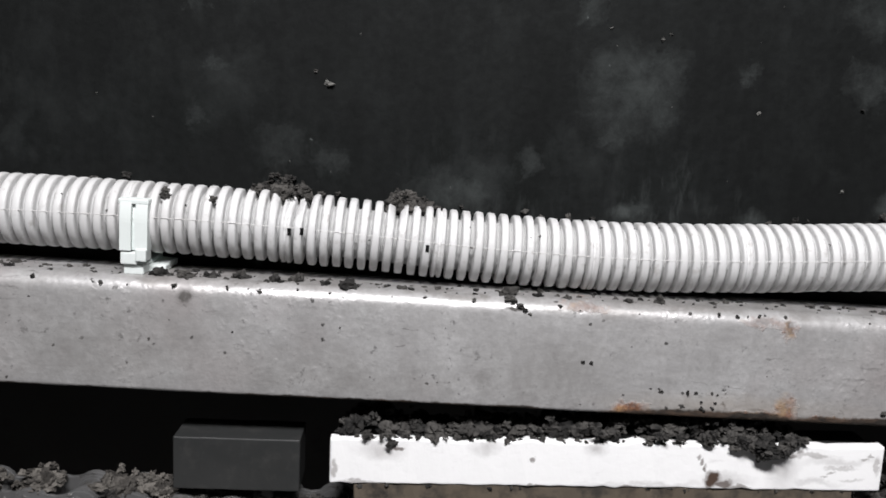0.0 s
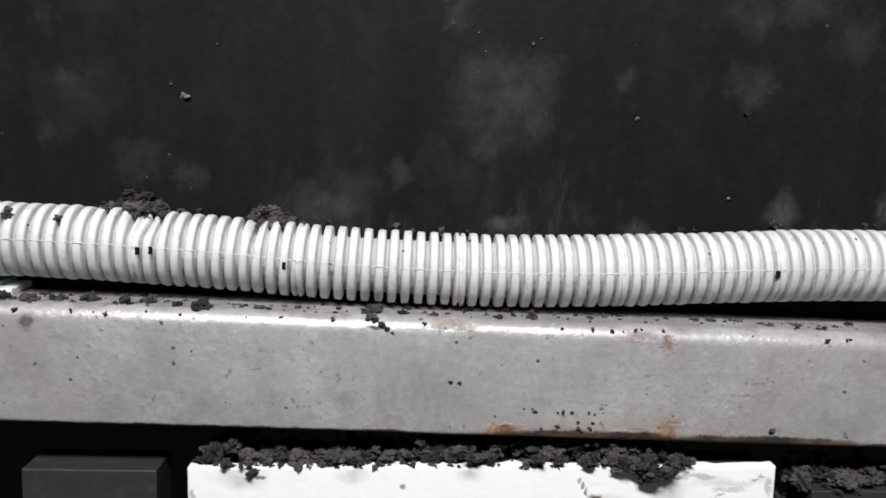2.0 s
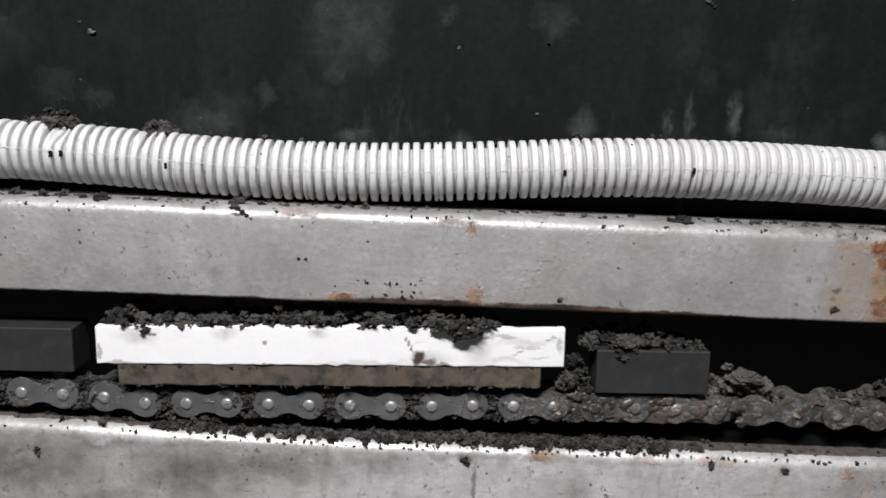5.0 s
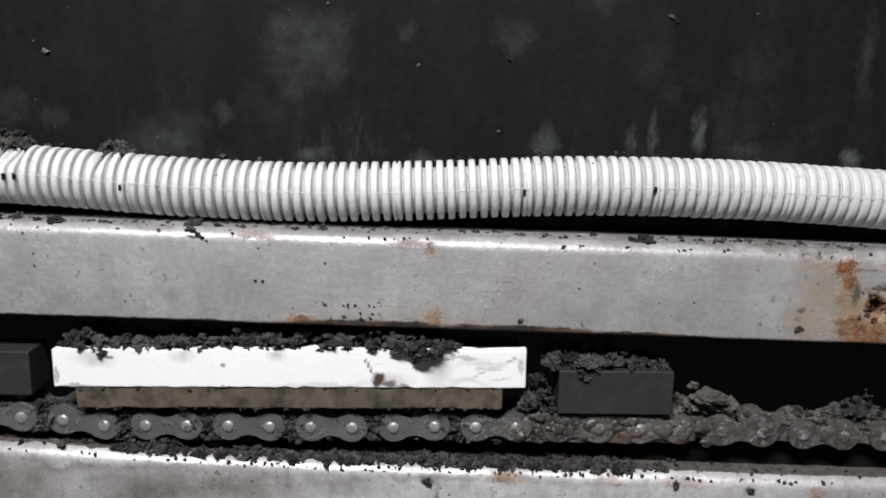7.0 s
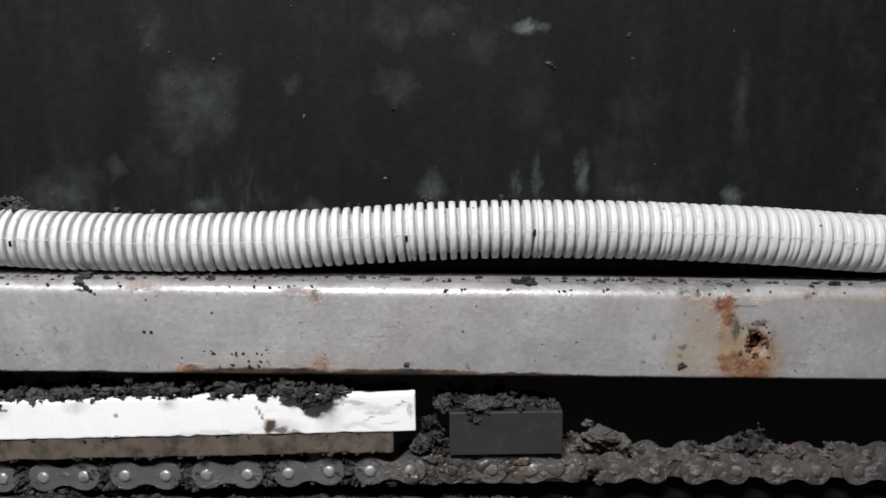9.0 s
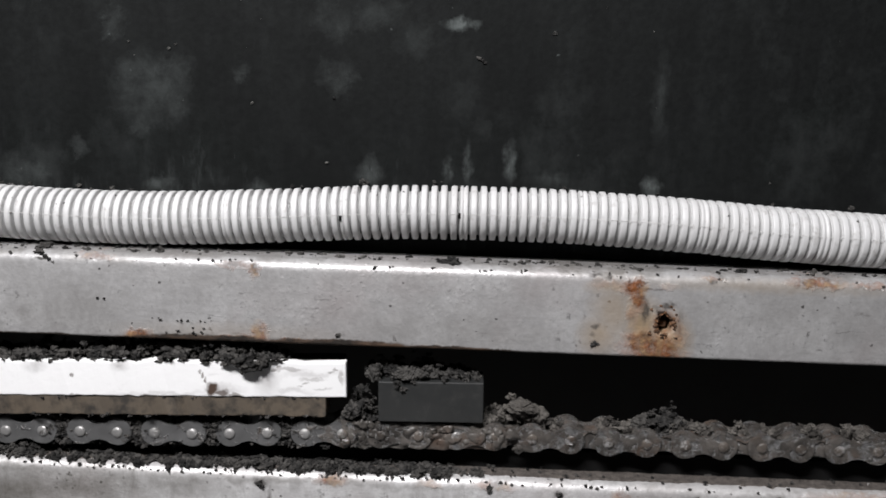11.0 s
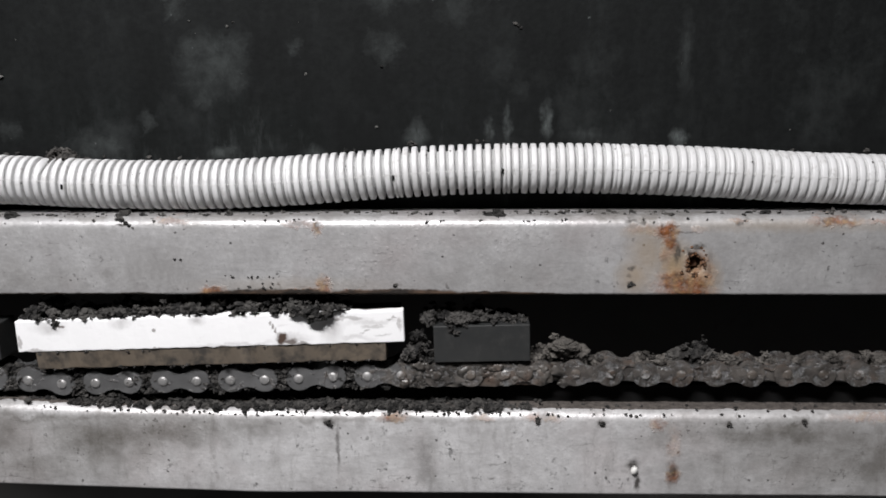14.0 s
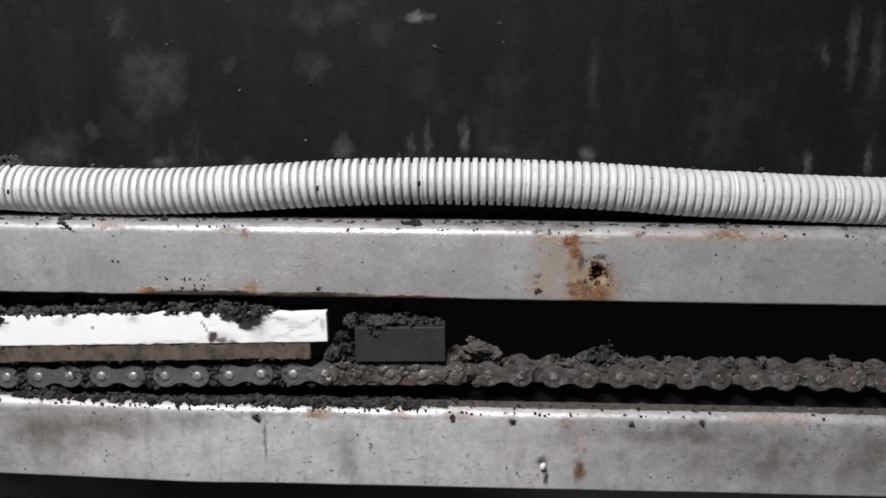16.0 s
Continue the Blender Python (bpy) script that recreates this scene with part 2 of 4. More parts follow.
def steel_material(name, clean, mud, mud_from):
    """Oily link steel; dried mud lies on it where x is past mud_from."""
    mat, nt, b = material(name)
    geo = nt.nodes.new("ShaderNodeNewGeometry").outputs["Position"]
    sep = nt.nodes.new("ShaderNodeSeparateXYZ")
    nt.links.new(geo, sep.inputs[0])
    n = fine_noise(nt, geo, 330, 5, 0.7).outputs["Fac"]
    past = ramp(nt, sep.outputs["X"], mud_from - 0.03, mud_from + 0.012, 0.0, 0.2)
    cover = ramp(nt, calc(nt, "ADD", n, past), 0.58, 0.7)
    tone = fine_noise(nt, geo, 150, 5, 0.6).outputs["Fac"]
    muddy = mixed(nt, ramp(nt, fine_noise(nt, geo, 130, 4, 0.6).outputs["Fac"], 0.36, 0.64), tuple(c * 0.55 for c in mud) + (1,), tuple(c * 1.5 for c in mud) + (1,))
    ochre = ramp(nt, fine_noise(nt, geo, 90, 5, 0.7).outputs["Fac"], 0.54, 0.72, 0.0, 0.5)
    muddy = mixed(nt, ochre, muddy, (0.115, 0.066, 0.040, 1))
    put(nt, b.inputs["Base Color"], mixed(nt, cover, mixed(nt, tone, (*clean, 1), tuple(c * 1.6 for c in clean) + (1,)), muddy))
    put(nt, b.inputs["Metallic"], ramp(nt, cover, 0, 1, 0.55, 0.0))
    put(nt, b.inputs["Roughness"], calc(nt, "ADD", ramp(nt, cover, 0, 1, 0.32, 0.26), ramp(nt, tone, 0.4, 0.65, 0.0, 0.25)))
    lumpy = fine_noise(nt, geo, 150, 3, 0.5).outputs["Fac"]
    put(nt, b.inputs["Normal"], bump(nt, calc(nt, "MULTIPLY", lumpy, cover), 0.6, 0.0018, bump(nt, n, 0.25, 0.0004)))
    return mat


def soil_material(name, dark, light, rough=0.85, grainy=0.6):
    mat, nt, b = material(name)
    geo = nt.nodes.new("ShaderNodeNewGeometry")
    p = geo.outputs["Position"]
    n = fine_noise(nt, p, 500, 5, 0.7).outputs["Fac"]
    isl = ramp(nt, geo.outputs["Random Per Island"], 0, 1, -0.25, 0.25)
    put(nt, b.inputs["Base Color"], mixed(nt, ramp(nt, calc(nt, "ADD", n, isl), 0.3, 0.85), (*dark, 1), (*light, 1)))
    b.inputs["Roughness"].default_value = rough
    b.inputs["Specular IOR Level"].default_value = 0.3
    put(nt, b.inputs["Normal"], bump(nt, fine_noise(nt, p, 1500, 4, 0.7).outputs["Fac"], grainy, 0.0005))
    return mat


def grease_material(name, dark, light, warm):
    mat, nt, b = material(name)
    p = nt.nodes.new("ShaderNodeNewGeometry").outputs["Position"]
    broad = fine_noise(nt, p, 95, 4, 0.6).outputs["Fac"]
    small = fine_noise(nt, p, 330, 4, 0.6).outputs["Fac"]
    base = mixed(nt, ramp(nt, broad, 0.36, 0.64), (*dark, 1), (*light, 1))
    base = mixed(nt, ramp(nt, fine_noise(nt, p, 60, 4, 0.6).outputs["Fac"], 0.5, 0.68, 0.0, 0.8), base, (*warm, 1))
    base = mixed(nt, ramp(nt, small, 0.58, 0.7, 0.0, 0.6), base, (0.016, 0.014, 0.013, 1))
    put(nt, b.inputs["Base Color"], base)
    put(nt, b.inputs["Roughness"], ramp(nt, broad, 0.35, 0.65, 0.2, 0.5))
    put(nt, b.inputs["Normal"], bump(nt, fine_noise(nt, p, 150, 2, 0.5).outputs["Fac"], 0.5, 0.0016))
    return mat


SMEARS_A = [
    (0, 79, 11, 10, 0.48), (-7, 84, 6, 5, 0.38), (8, 84, 5, 5, 0.38), (-4, 71, 7, 5, 0.34), (7, 73, 6, 6, 0.38), (-12, 101, 4, 5, 0.4), (31, 83, 2.6, 2.8, 0.35),
    (63, 84, 5.5, 5, 0.45), (61, 102, 6, 6, 0.35), (-105, 73, 10, 9, 0.2), (-107, 78, 3, 2.5, 0.4), (-112, 64, 2, 2.5, 0.35), (-91, 57, 6, 4, 0.3), (-78, 54, 4, 3, 0.35),
    (-26, 57, 3, 3, 0.35), (-5, 65, 4, 2.5, 0.35), (-44, 48, 11, 5, 0.5), (-38, 53, 6, 5, 0.28), (5, 46, 4, 2.5, 0.45), (88, 97, 5, 5, 0.25), (76, 104, 7, 5, 0.35),
    (104, 78, 5, 6, 0.15), (112, 70, 2, 5, 0.15), (-113, 91, 2.5, 2.5, 0.3),
]
SMEARS_B = [
    (103, 102, 5, 1.7, 0.9), (121, 57, 1.8, 6, 0.65), (107, 56, 1.3, 6, 0.45), (100, 53, 1.6, 4, 0.5), (74, 52, 3.4, 4.5, 0.5), (169, 50, 2.6, 3.2, 0.75), (170, 80, 2, 12, 0.18),
    (253, 47, 1.5, 5, 0.65), (276, 49, 1.4, 5, 0.6), (266, 91, 2.2, 12, 0.33), (275, 87, 2, 14, 0.28), (256, 89, 1.6, 5, 0.3), (36, 45, 3, 3, 0.4), (135, 52, 6, 3, 0.25), (0, 46, 3, 2, 0.4),
]
UPPER_RUST = [
    (2, -1.0, 4.5, 1.9, 0.9), (41.3, 0.8, 2.8, 3.4, 0.85), (36, -1.4, 7, 1.3, 0.7), (39.8, 21.6, 1.5, 2.8, 0.8), (34, 23, 6, 1.2, 0.5), (-12, 24, 5, 1, 0.5),
    (161.4, 20.2, 4.4, 2.8, 1.0), (162.6, 16.6, 2.4, 3.8, 0.95), (161, 11, 1.8, 5, 0.5), (164.6, 2.4, 5.6, 4.2, 0.95), (171.5, 1.8, 5.4, 3.6, 0.95), (169, -1.0, 10, 2.2, 0.9), (176, 4.4, 2.6, 5, 0.6), (157.5, 1, 3, 2, 0.4),
    (171.6, 8.9, 4.0, 4.2, 0.75), (172, 20.8, 4, 1.0, 0.3), (153, 21, 6, 1.6, 0.35), (219, 23.4, 9, 1.6, 0.85), (236, 23.6, 7, 1.0, 0.5), (53, -1.9, 14, 1.0, 0.6), (100, -2.0, 10, 0.8, 0.35),
    (186, 23.8, 3, 0.8, 0.5), (68, -1.6, 12, 0.9, 0.45),
]
UPPER_TAN = [(155, 12, 6.5, 10, 0.5), (150.7, 4.2, 5.5, 6, 0.6), (164.6, 8, 5.4, 7.5, 0.95), (171.6, 5.4, 6.5, 7, 0.85), (175.8, 3.6, 4.2, 6.5, 0.7), (161.5, 13, 3.6, 8, 0.65), (154, 20, 7, 2.5, 0.5), (30, 0.5, 30, 3, 0.2), (205, 22, 40, 2, 0.3)]
UPPER_DARK = [
    (165.1, 12.4, 1.5, 3.8, 0.9), (163.8, 16, 1.2, 2.2, 0.5), (172.5, 14.9, 2.7, 1.1, 0.9), (168.4, 14.2, 1.4, 0.8, 0.6), (176.4, 10.6, 1.5, 3.8, 0.55), (167.2, 19.8, 4, 0.5, 0.8),
    (149.5, 7.1, 1.3, 1.0, 0.95), (148.6, 4.6, 1.0, 0.9, 0.6), (149.5, 1.4, 1.8, 1.2, 1.0), (144.9, 2.2, 0.7, 0.9, 0.6), (162, 0.6, 1.1, 1.2, 0.7), (168.4, 2.4, 1.0, 1.0, 0.6), (170, -1.6, 6, 0.9, 0.8),
    (149.6, 17.7, 1.0, 0.8, 0.6), (149, 23.8, 2.0, 0.6, 0.8), (153, 23.5, 1.1, 0.7, 0.7), (159.4, 22.4, 0.6, 0.6, 0.8), (163.6, 22.2, 2.2, 0.5, 0.8), (186, 22.6, 1.4, 0.9, 0.8),
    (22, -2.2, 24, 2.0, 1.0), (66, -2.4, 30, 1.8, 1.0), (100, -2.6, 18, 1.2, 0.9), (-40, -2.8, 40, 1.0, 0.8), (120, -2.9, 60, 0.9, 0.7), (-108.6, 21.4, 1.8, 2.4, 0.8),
    (-29, 22.8, 2.6, 0.6, 0.9), (67, 0.9, 0.9, 0.9, 0.9), (85, 0.6, 0.6, 1.1, 0.7), (-36, 5.1, 3, 2.4, 0.35),
]
LOWER_RUST = [(65.1, -50, 5, 1.8, 0.75), (162, -51.8, 3.4, 2.4, 0.65), (167.7, -59.8, 2.8, 7, 0.4), (168, -71.2, 2.6, 4.2, 0.7), (120.1, -49.4, 8, 1.5, 0.5), (241.1, -49, 16, 1.4, 0.5), (98.1, -49.8, 4, 1.2, 0.5)]
LOWER_DARK = [
    (76.8, -65.4, 4.0, 10.6, 0.5), (76.4, -72, 3.2, 4.5, 0.45),
    (44.2, -61.8, 0.8, 9.5, 0.75), (153.3, -68, 2.4, 3.2, 0.95), (154.9, -74.8, 1.2, 3.2, 0.95), (150.7, -70.2, 1.6, 0.8, 0.5), (168, -71.4, 2.1, 3.6, 0.95), (167.1, -67.3, 1.5, 2.2, 0.6),
    (182.1, -65, 5.2, 2.4, 0.45), (101.1, -73.6, 1.7, 0.6, 0.7), (102.3, -57.8, 0.7, 6, 0.35), (-91.3, -53.7, 1.6, 2.2, 0.8), (41.1, -51.4, 2.4, 1.8, 0.85), (53.1, -51.8, 2.2, 2.6, 0.5), (141.1, -51.2, 2.6, 1.8, 0.85),
    (186.1, -51.2, 2.4, 1.4, 0.7), (214.1, -50.4, 1.6, 1.6, 0.8), (20.1, -51.8, 3, 1.5, 0.5), (108.1, -76.3, 8, 1.6, 0.4), (244.1, -55.8, 0.6, 7, 0.4),
]
# grime smears, plus light fall-off painted as broad dull ovals at both ends
LOWER_GRIME_FALLOFF = [(-44, -59, 26, 10, 0.95), (-20, -56, 24, 6, 0.85), (-100, -58, 34, 12, 0.95), (-150, -61, 40, 16, 0.95), (-70, -69, 30, 8, 0.6), (12, -54, 16, 4, 0.6), (-110, -72, 30, 7, 0.6),
               (209, -55, 38, 6, 0.95), (240, -64, 52, 17, 0.8), (290, -62, 46, 18, 0.9), (196, -68, 22, 9, 0.45), (166, -55, 9, 5, 0.5), (40, -50.2, 60, 1.4, 0.5), (216, -49.8, 40, 1.6, 0.6), (-60, -50.2, 70, 2.2, 0.7)]
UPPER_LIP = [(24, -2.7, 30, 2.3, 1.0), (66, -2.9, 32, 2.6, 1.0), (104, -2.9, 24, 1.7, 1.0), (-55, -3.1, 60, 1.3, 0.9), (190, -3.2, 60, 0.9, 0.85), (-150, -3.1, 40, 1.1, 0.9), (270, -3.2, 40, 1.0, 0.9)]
UPPER_GRIME = [(-100, 25.8, 40, 1.3, 0.55), (20, 25.8, 50, 1.3, 0.5), (150, 25.8, 60, 1.4, 0.7), (250, 25.8, 50, 1.4, 0.6), (-40, 25.8, 20, 1.2, 0.6), (-20, 6, 16, 9, 0.22), (-70, 3, 30, 6, 0.28), (100, 3, 40, 5, 0.2), (210, 14, 40, 12, 0.15), (-130, 8, 30, 12, 0.28)]
# Shade of the dirt lumps painted on the white bar, with a few smudges.
SHADE_SMUDGES = [(45, -1, 3.4, 4.6, 0.5), (31, -3.6, 5, 1.6, 0.5), (-4, 4.2, 2.4, 1.8, 0.6), (-32, 3.8, 3, 1.6, 0.5), (60, 2, 9, 1.0, 0.4), (-58, 3, 5, 2, 0.5), (53, -4, 6, 0.8, 0.4), (10, -5.2, 14, 0.7, 0.4)]
CHIPS = [(26.6, -3.4, 2.0, 2.2, 1.0), (29.6, -4.6, 2.4, 1.1, 0.85), (33.5, -5.4, 3, 0.6, 0.6), (22.4, 2.2, 0.5, 0.8, 0.6), (23.4, 0.9, 0.5, 0.9, 0.7), (24.6, -0.6, 0.6, 1.0, 0.8), (47, 3.4, 1.2, 0.5, 0.6), (49, 4.4, 1.2, 0.5, 0.6), (56, -2, 1.0, 0.35, 0.5), (57.6, -1.2, 1.0, 0.35, 0.5), (66, 2.6, 1.2, 0.4, 0.5), (67.6, 3.4, 1.0, 0.4, 0.5), (69.5, 1, 0.6, 2.4, 0.4), (-70, -2, 0.8, 2.4, 0.5), (-64, -5.6, 4, 0.6, 0.5), (60, 0, 4, 0.5, 0.35), (63, -3, 3, 0.4, 0.3), (-54, 3.6, 1.8, 0.5, 0.8), (52, 3.6, 5, 0.7, 0.4), (5, -5.8, 2.5, 0.6, 0.6), (-20, -5.9, 2, 0.5, 0.6), (-20, 1.2, 0.8, 0.6, 0.7)]

M_PANEL = black_panel_material()
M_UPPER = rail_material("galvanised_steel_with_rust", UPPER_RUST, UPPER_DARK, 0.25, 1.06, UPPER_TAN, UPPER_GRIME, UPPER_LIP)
M_LOWER = rail_material("galvanised_steel_dirty", LOWER_RUST, LOWER_DARK, 0.3, 1.7, (), LOWER_GRIME_FALLOFF)
M_CONDUIT = plastic_material("white_corrugated_plastic", (0.59, 0.59, 0.59), (0.30, 0.285, 0.27), 0.42, 0.65, 300, 0.54, 0.7)
M_SEAM = plastic_material("dirty_seam_plastic", (0.66, 0.65, 0.64), (0.22, 0.205, 0.19), 0.6, 0.8, 160)
# grey that paints the shade inside the grooves, with some dust
M_GROOVE = plastic_material("groove_shade_and_dust", (0.34, 0.34, 0.338), (0.16, 0.158, 0.154), 0.85, 0.7, 60)
M_CLIP = plastic_material("white_clip_plastic", (0.70, 0.75, 0.735), (0.35, 0.34, 0.32), 0.4, 0.4)
M_WHITE = white_block_material()
M_STRIP = plastic_material("brown_stained_plastic", (0.115, 0.092, 0.068), (0.030, 0.026, 0.022), 0.6, 1.0, 130, 0.42, 0.64)
M_BLOCK = plastic_material("dark_grey_plastic", (0.025, 0.026, 0.026), (0.050, 0.049, 0.047), 0.48, 0.6, 220, 0.48, 0.75, 0.3)
M_LINK = steel_material("oily_chain_steel", (0.135, 0.135, 0.135), (0.074, 0.067, 0.061), 0.066)
M_PIN = steel_material("bright_pin_steel", (0.28, 0.275, 0.27), (0.085, 0.073, 0.063), 0.075)
M_LOWCHAIN = steel_material("dull_chain_steel", (0.13, 0.13, 0.13), (0.05, 0.046, 0.042), 0.9)
M_SOIL = soil_material("greasy_black_dirt", (0.013, 0.0125, 0.012), (0.078, 0.074, 0.069))
M_DARKSOIL = soil_material("black_dry_dirt", (0.018, 0.017, 0.016), (0.085, 0.080, 0.074))
M_MUD = soil_material("dried_grey_brown_mud", (0.032, 0.029, 0.026), (0.15, 0.139, 0.125))
M_FLAKE = soil_material("rust_flakes", (0.03, 0.018, 0.012), (0.20, 0.10, 0.05))
M_GAP_BLACK = plastic_material("gap_black_plastic", (0.008, 0.008, 0.008), (0.013, 0.0125, 0.012), 0.85, 0.6, spec=0.08)
M_RECESS = plastic_material("dark_recess_sheet", (0.06, 0.058, 0.056), (0.04, 0.038, 0.037), 0.9, 0.6, 30, spec=0.08)
M_ROOM = plastic_material("added_dark_room", (0.16, 0.16, 0.16), (0.10, 0.10, 0.10), 0.9, 0.6, 20)
M_SCREW = plastic_material("bright_screw", (0.8, 0.79, 0.76), (0.4, 0.36, 0.3), 0.3, 0.3)


# ---- mesh helpers (millimetres in, metres out) ----
def mesh_of(name, verts, faces, mat, smooth=True):
    me = bpy.data.meshes.new(name)
    me.from_pydata([(x * MM, y * MM, z * MM) for x, y, z in verts], [], faces)
    me.materials.append(mat)
    if smooth:
        me.polygons.foreach_set("use_smooth", [True] * len(me.polygons))
    me.update()
    return me


def from_bm(name, bm, mat, smooth=False):
    bmesh.ops.recalc_face_normals(bm, faces=bm.faces)
    bmesh.ops.scale(bm, vec=(MM, MM, MM), verts=bm.verts)
    me = bpy.data.meshes.new(name)
    bm.to_mesh(me)
    bm.free()
    me.materials.append(mat)
    if smooth:
        me.polygons.foreach_set("use_smooth", [True] * len(me.polygons))
    return me


def part(name, me, parent, label="", m=None):
    ob = new(name, me)
    ob.parent = parent
    if m is not None:
        ob.matrix_basis = m
    if label:
        tagged(ob, label)
    return ob


def box_bm(x0, x1, y0, y1, z0, z1, bevel=0.6, cuts=0, rough=0.0, seed=0):
    bm = bmesh.new()
    bmesh.ops.create_cube(bm, size=1)
    for v in bm.verts:
        v.co = Vector(((x0 + x1) / 2 + v.co.x * (x1 - x0), (y0 + y1) / 2 + v.co.y * (y1 - y0), (z0 + z1) / 2 + v.co.z * (z1 - z0)))
    if cuts:
        long = [e for e in bm.edges if abs(e.verts[0].co.x - e.verts[1].co.x) > 0.5 * (x1 - x0)]
        bmesh.ops.subdivide_edges(bm, edges=long, cuts=cuts, use_grid_fill=True)
    if bevel:
        sharp = [e for e in bm.edges if len(e.link_faces) == 2 and e.calc_face_angle(0) > 1]
        bmesh.ops.bevel(bm, geom=sharp, offset=bevel, segments=3, affect="EDGES", profile=0.6)
    if rough:
        for v in bm.verts:
            n = noise.noise_vector(v.co * 0.25 + Vector((seed, 0, 0)))
            v.co += n * rough
    return bm


def rounded_tube(name, x0, x1, y0, y1, z0, z1, top_r, low_r, mat, step=4.0, wobble=0.06, seed=0, lift=lambda x: 0.0):
    """A closed length of rectangular steel section with rolled corners."""
    ring = []
    for sy, sz, a0, r in ((1, 1, 0, top_r), (-1, 1, 90, top_r), (-1, -1, 180, low_r), (1, -1, 270, low_r)):
        cy, cz = (y1 - r if sy > 0 else y0 + r), (z1 - r if sz > 0 else z0 + r)
        for k in range(7):
            a = radians(a0 + 15 * k)
            ring.append((cy + r * math.cos(a), cz + r * math.sin(a)))
    full = []
    for k, (y, z) in enumerate(ring):
        y2, z2 = ring[(k + 1) % len(ring)]
        n = max(1, round(math.hypot(y2 - y, z2 - z) / 4))
        full += [(y + (y2 - y) * j / n, z + (z2 - z) * j / n) for j in range(n)]
    count = int((x1 - x0) / step) + 1
    verts, faces, n = [], [], len(full)
    for i in range(count):
        x = x0 + (x1 - x0) * i / (count - 1)
        for y, z in full:
            d = noise.noise_vector(Vector((x * 0.03, y * 0.1 + seed, z * 0.1)))
            verts.append((x, y + d.y * wobble, z + d.z * wobble * 2 + lift(x)))
    for i in range(count - 1):
        for k in range(n):
            a, b = i * n + k, i * n + (k + 1) % n
            faces.append((a, b, b + n, a + n))
    faces.append(tuple(range(n))[::-1])
    faces.append(tuple((count - 1) * n + k for k in range(n)))
    me = mesh_of(name, verts, faces, mat)
    bm = bmesh.new()
    bm.from_mesh(me)
    bmesh.ops.recalc_face_normals(bm, faces=bm.faces)
    bm.to_mesh(me)
    bm.free()
    return me


def ball_data(level):
    bm = bmesh.new()
    bmesh.ops.create_icosphere(bm, subdivisions=level, radius=1)
    out = [v.co.copy() for v in bm.verts], [tuple(v.index for v in f.verts) for f in bm.faces]
    bm.free()
    return out


BALLS = {2: ball_data(2), 3: ball_data(3), 4: ball_data(4)}


def crumbs(name, lumps, mat, seed, jag=0.45, smooth=False, flat=1.0):
    """Crumbled soil: many torn lumps (x, y, z, radius) in one mesh."""
    rnd = random.Random(seed)
    verts, faces = [], []
    for x, y, z, r in lumps:
        o = Vector((rnd.uniform(-50, 50), rnd.uniform(-50, 50), rnd.uniform(-50, 50)))
        sx, sy, sz = rnd.uniform(0.75, 1.35), rnd.uniform(0.75, 1.2) * flat, rnd.uniform(0.65, 1.05)
        base, tear = len(verts), 1.35 * jag * min(1.0, 1.6 / r)
        ball_v, ball_f = BALLS[4 if r > 2.4 else 3 if r > 0.7 else 2]
        for c in ball_v:
            d = 1 + tear * 1.4 * noise.noise(c * 1.2 + o) + tear * 0.9 * noise.noise(c * 2.7 + o) + tear * 0.5 * noise.noise(c * 6.1 + o) + tear * 0.25 * noise.noise(c * 12 + o)
            verts.append((x + c.x * r * d * sx, y + c.y * r * d * sy, z + c.z * r * d * sz))
        faces += [tuple(base + k for k in f) for f in ball_f]
    return mesh_of(name, verts, faces, mat, smooth)


def heap(rnd, x0, x1, y0, y1, top, floor, count, rmin, rmax):
    """Lumps that fill the space from floor(x) up to top(x)."""
    out = []
    for _ in range(count):
        x, y = rnd.uniform(x0, x1), rnd.uniform(y0, y1)
        lo, hi = floor(x), top(x)
        if hi - lo < 0.2:
            continue
        r = min(rmin + (rmax - rmin) * rnd.random() ** 2, max(0.35, (hi - lo) * 0.6))
        z = lo + r * 0.5 + (hi - lo - r) * rnd.random() ** 0.8
        out.append((x, y, z, r))
    return out


# ---- the setting ----
def slab(name, x0, x1, y0, y1, z0, z1, mat):
    return tagged(new(name, from_bm(name, box_bm(x0, x1, y0, y1, z0, z1, 0), mat)), kind="structure")


WALL_Y = 22.0
tagged(slab("wall_north", -700, 800, WALL_Y, WALL_Y + 12, 4, 700, M_PANEL), "black sheet panel with pale dust smears behind the rails", "wall")
tagged(slab("wall_recess", -700, 800, WALL_Y + 88, WALL_Y + 100, -300, 16, M_RECESS), "black back of the recess behind the chains", "wall")
tagged(slab("recess_top", -700, 800, WALL_Y + 12, WALL_Y + 100, 4, 16, M_RECESS), "black top of the recess behind the chains", "wall")
# slabs added out of view to close the space and bounce the lamp's light
tagged(slab("floor", -700, 800, -900, WALL_Y + 100, -312, -300, M_ROOM), "dark floor added out of view to close the space", "floor")
tagged(slab("ceiling", -712, 812, -912, WALL_Y + 12, 700, 712, M_ROOM), "dark ceiling added out of view to close the space", "ceiling")
tagged(slab("wall_west", -712, -700, -900, WALL_Y + 100, -312, 700, M_ROOM), "dark side wall added out of view to close the space", "wall")
tagged(slab("wall_east", 800, 812, -900, WALL_Y + 100, -312, 700, M_ROOM), "dark side wall added out of view to close the space", "wall")
tagged(slab("wall_south", -712, 812, -912, -900, -312, 700, M_ROOM), "dark wall added behind the camera to close the space", "wall")

# ---- the two steel rails, bolted along the panel ----
R1_TOP, R1_BOT = 25.4, -2.6
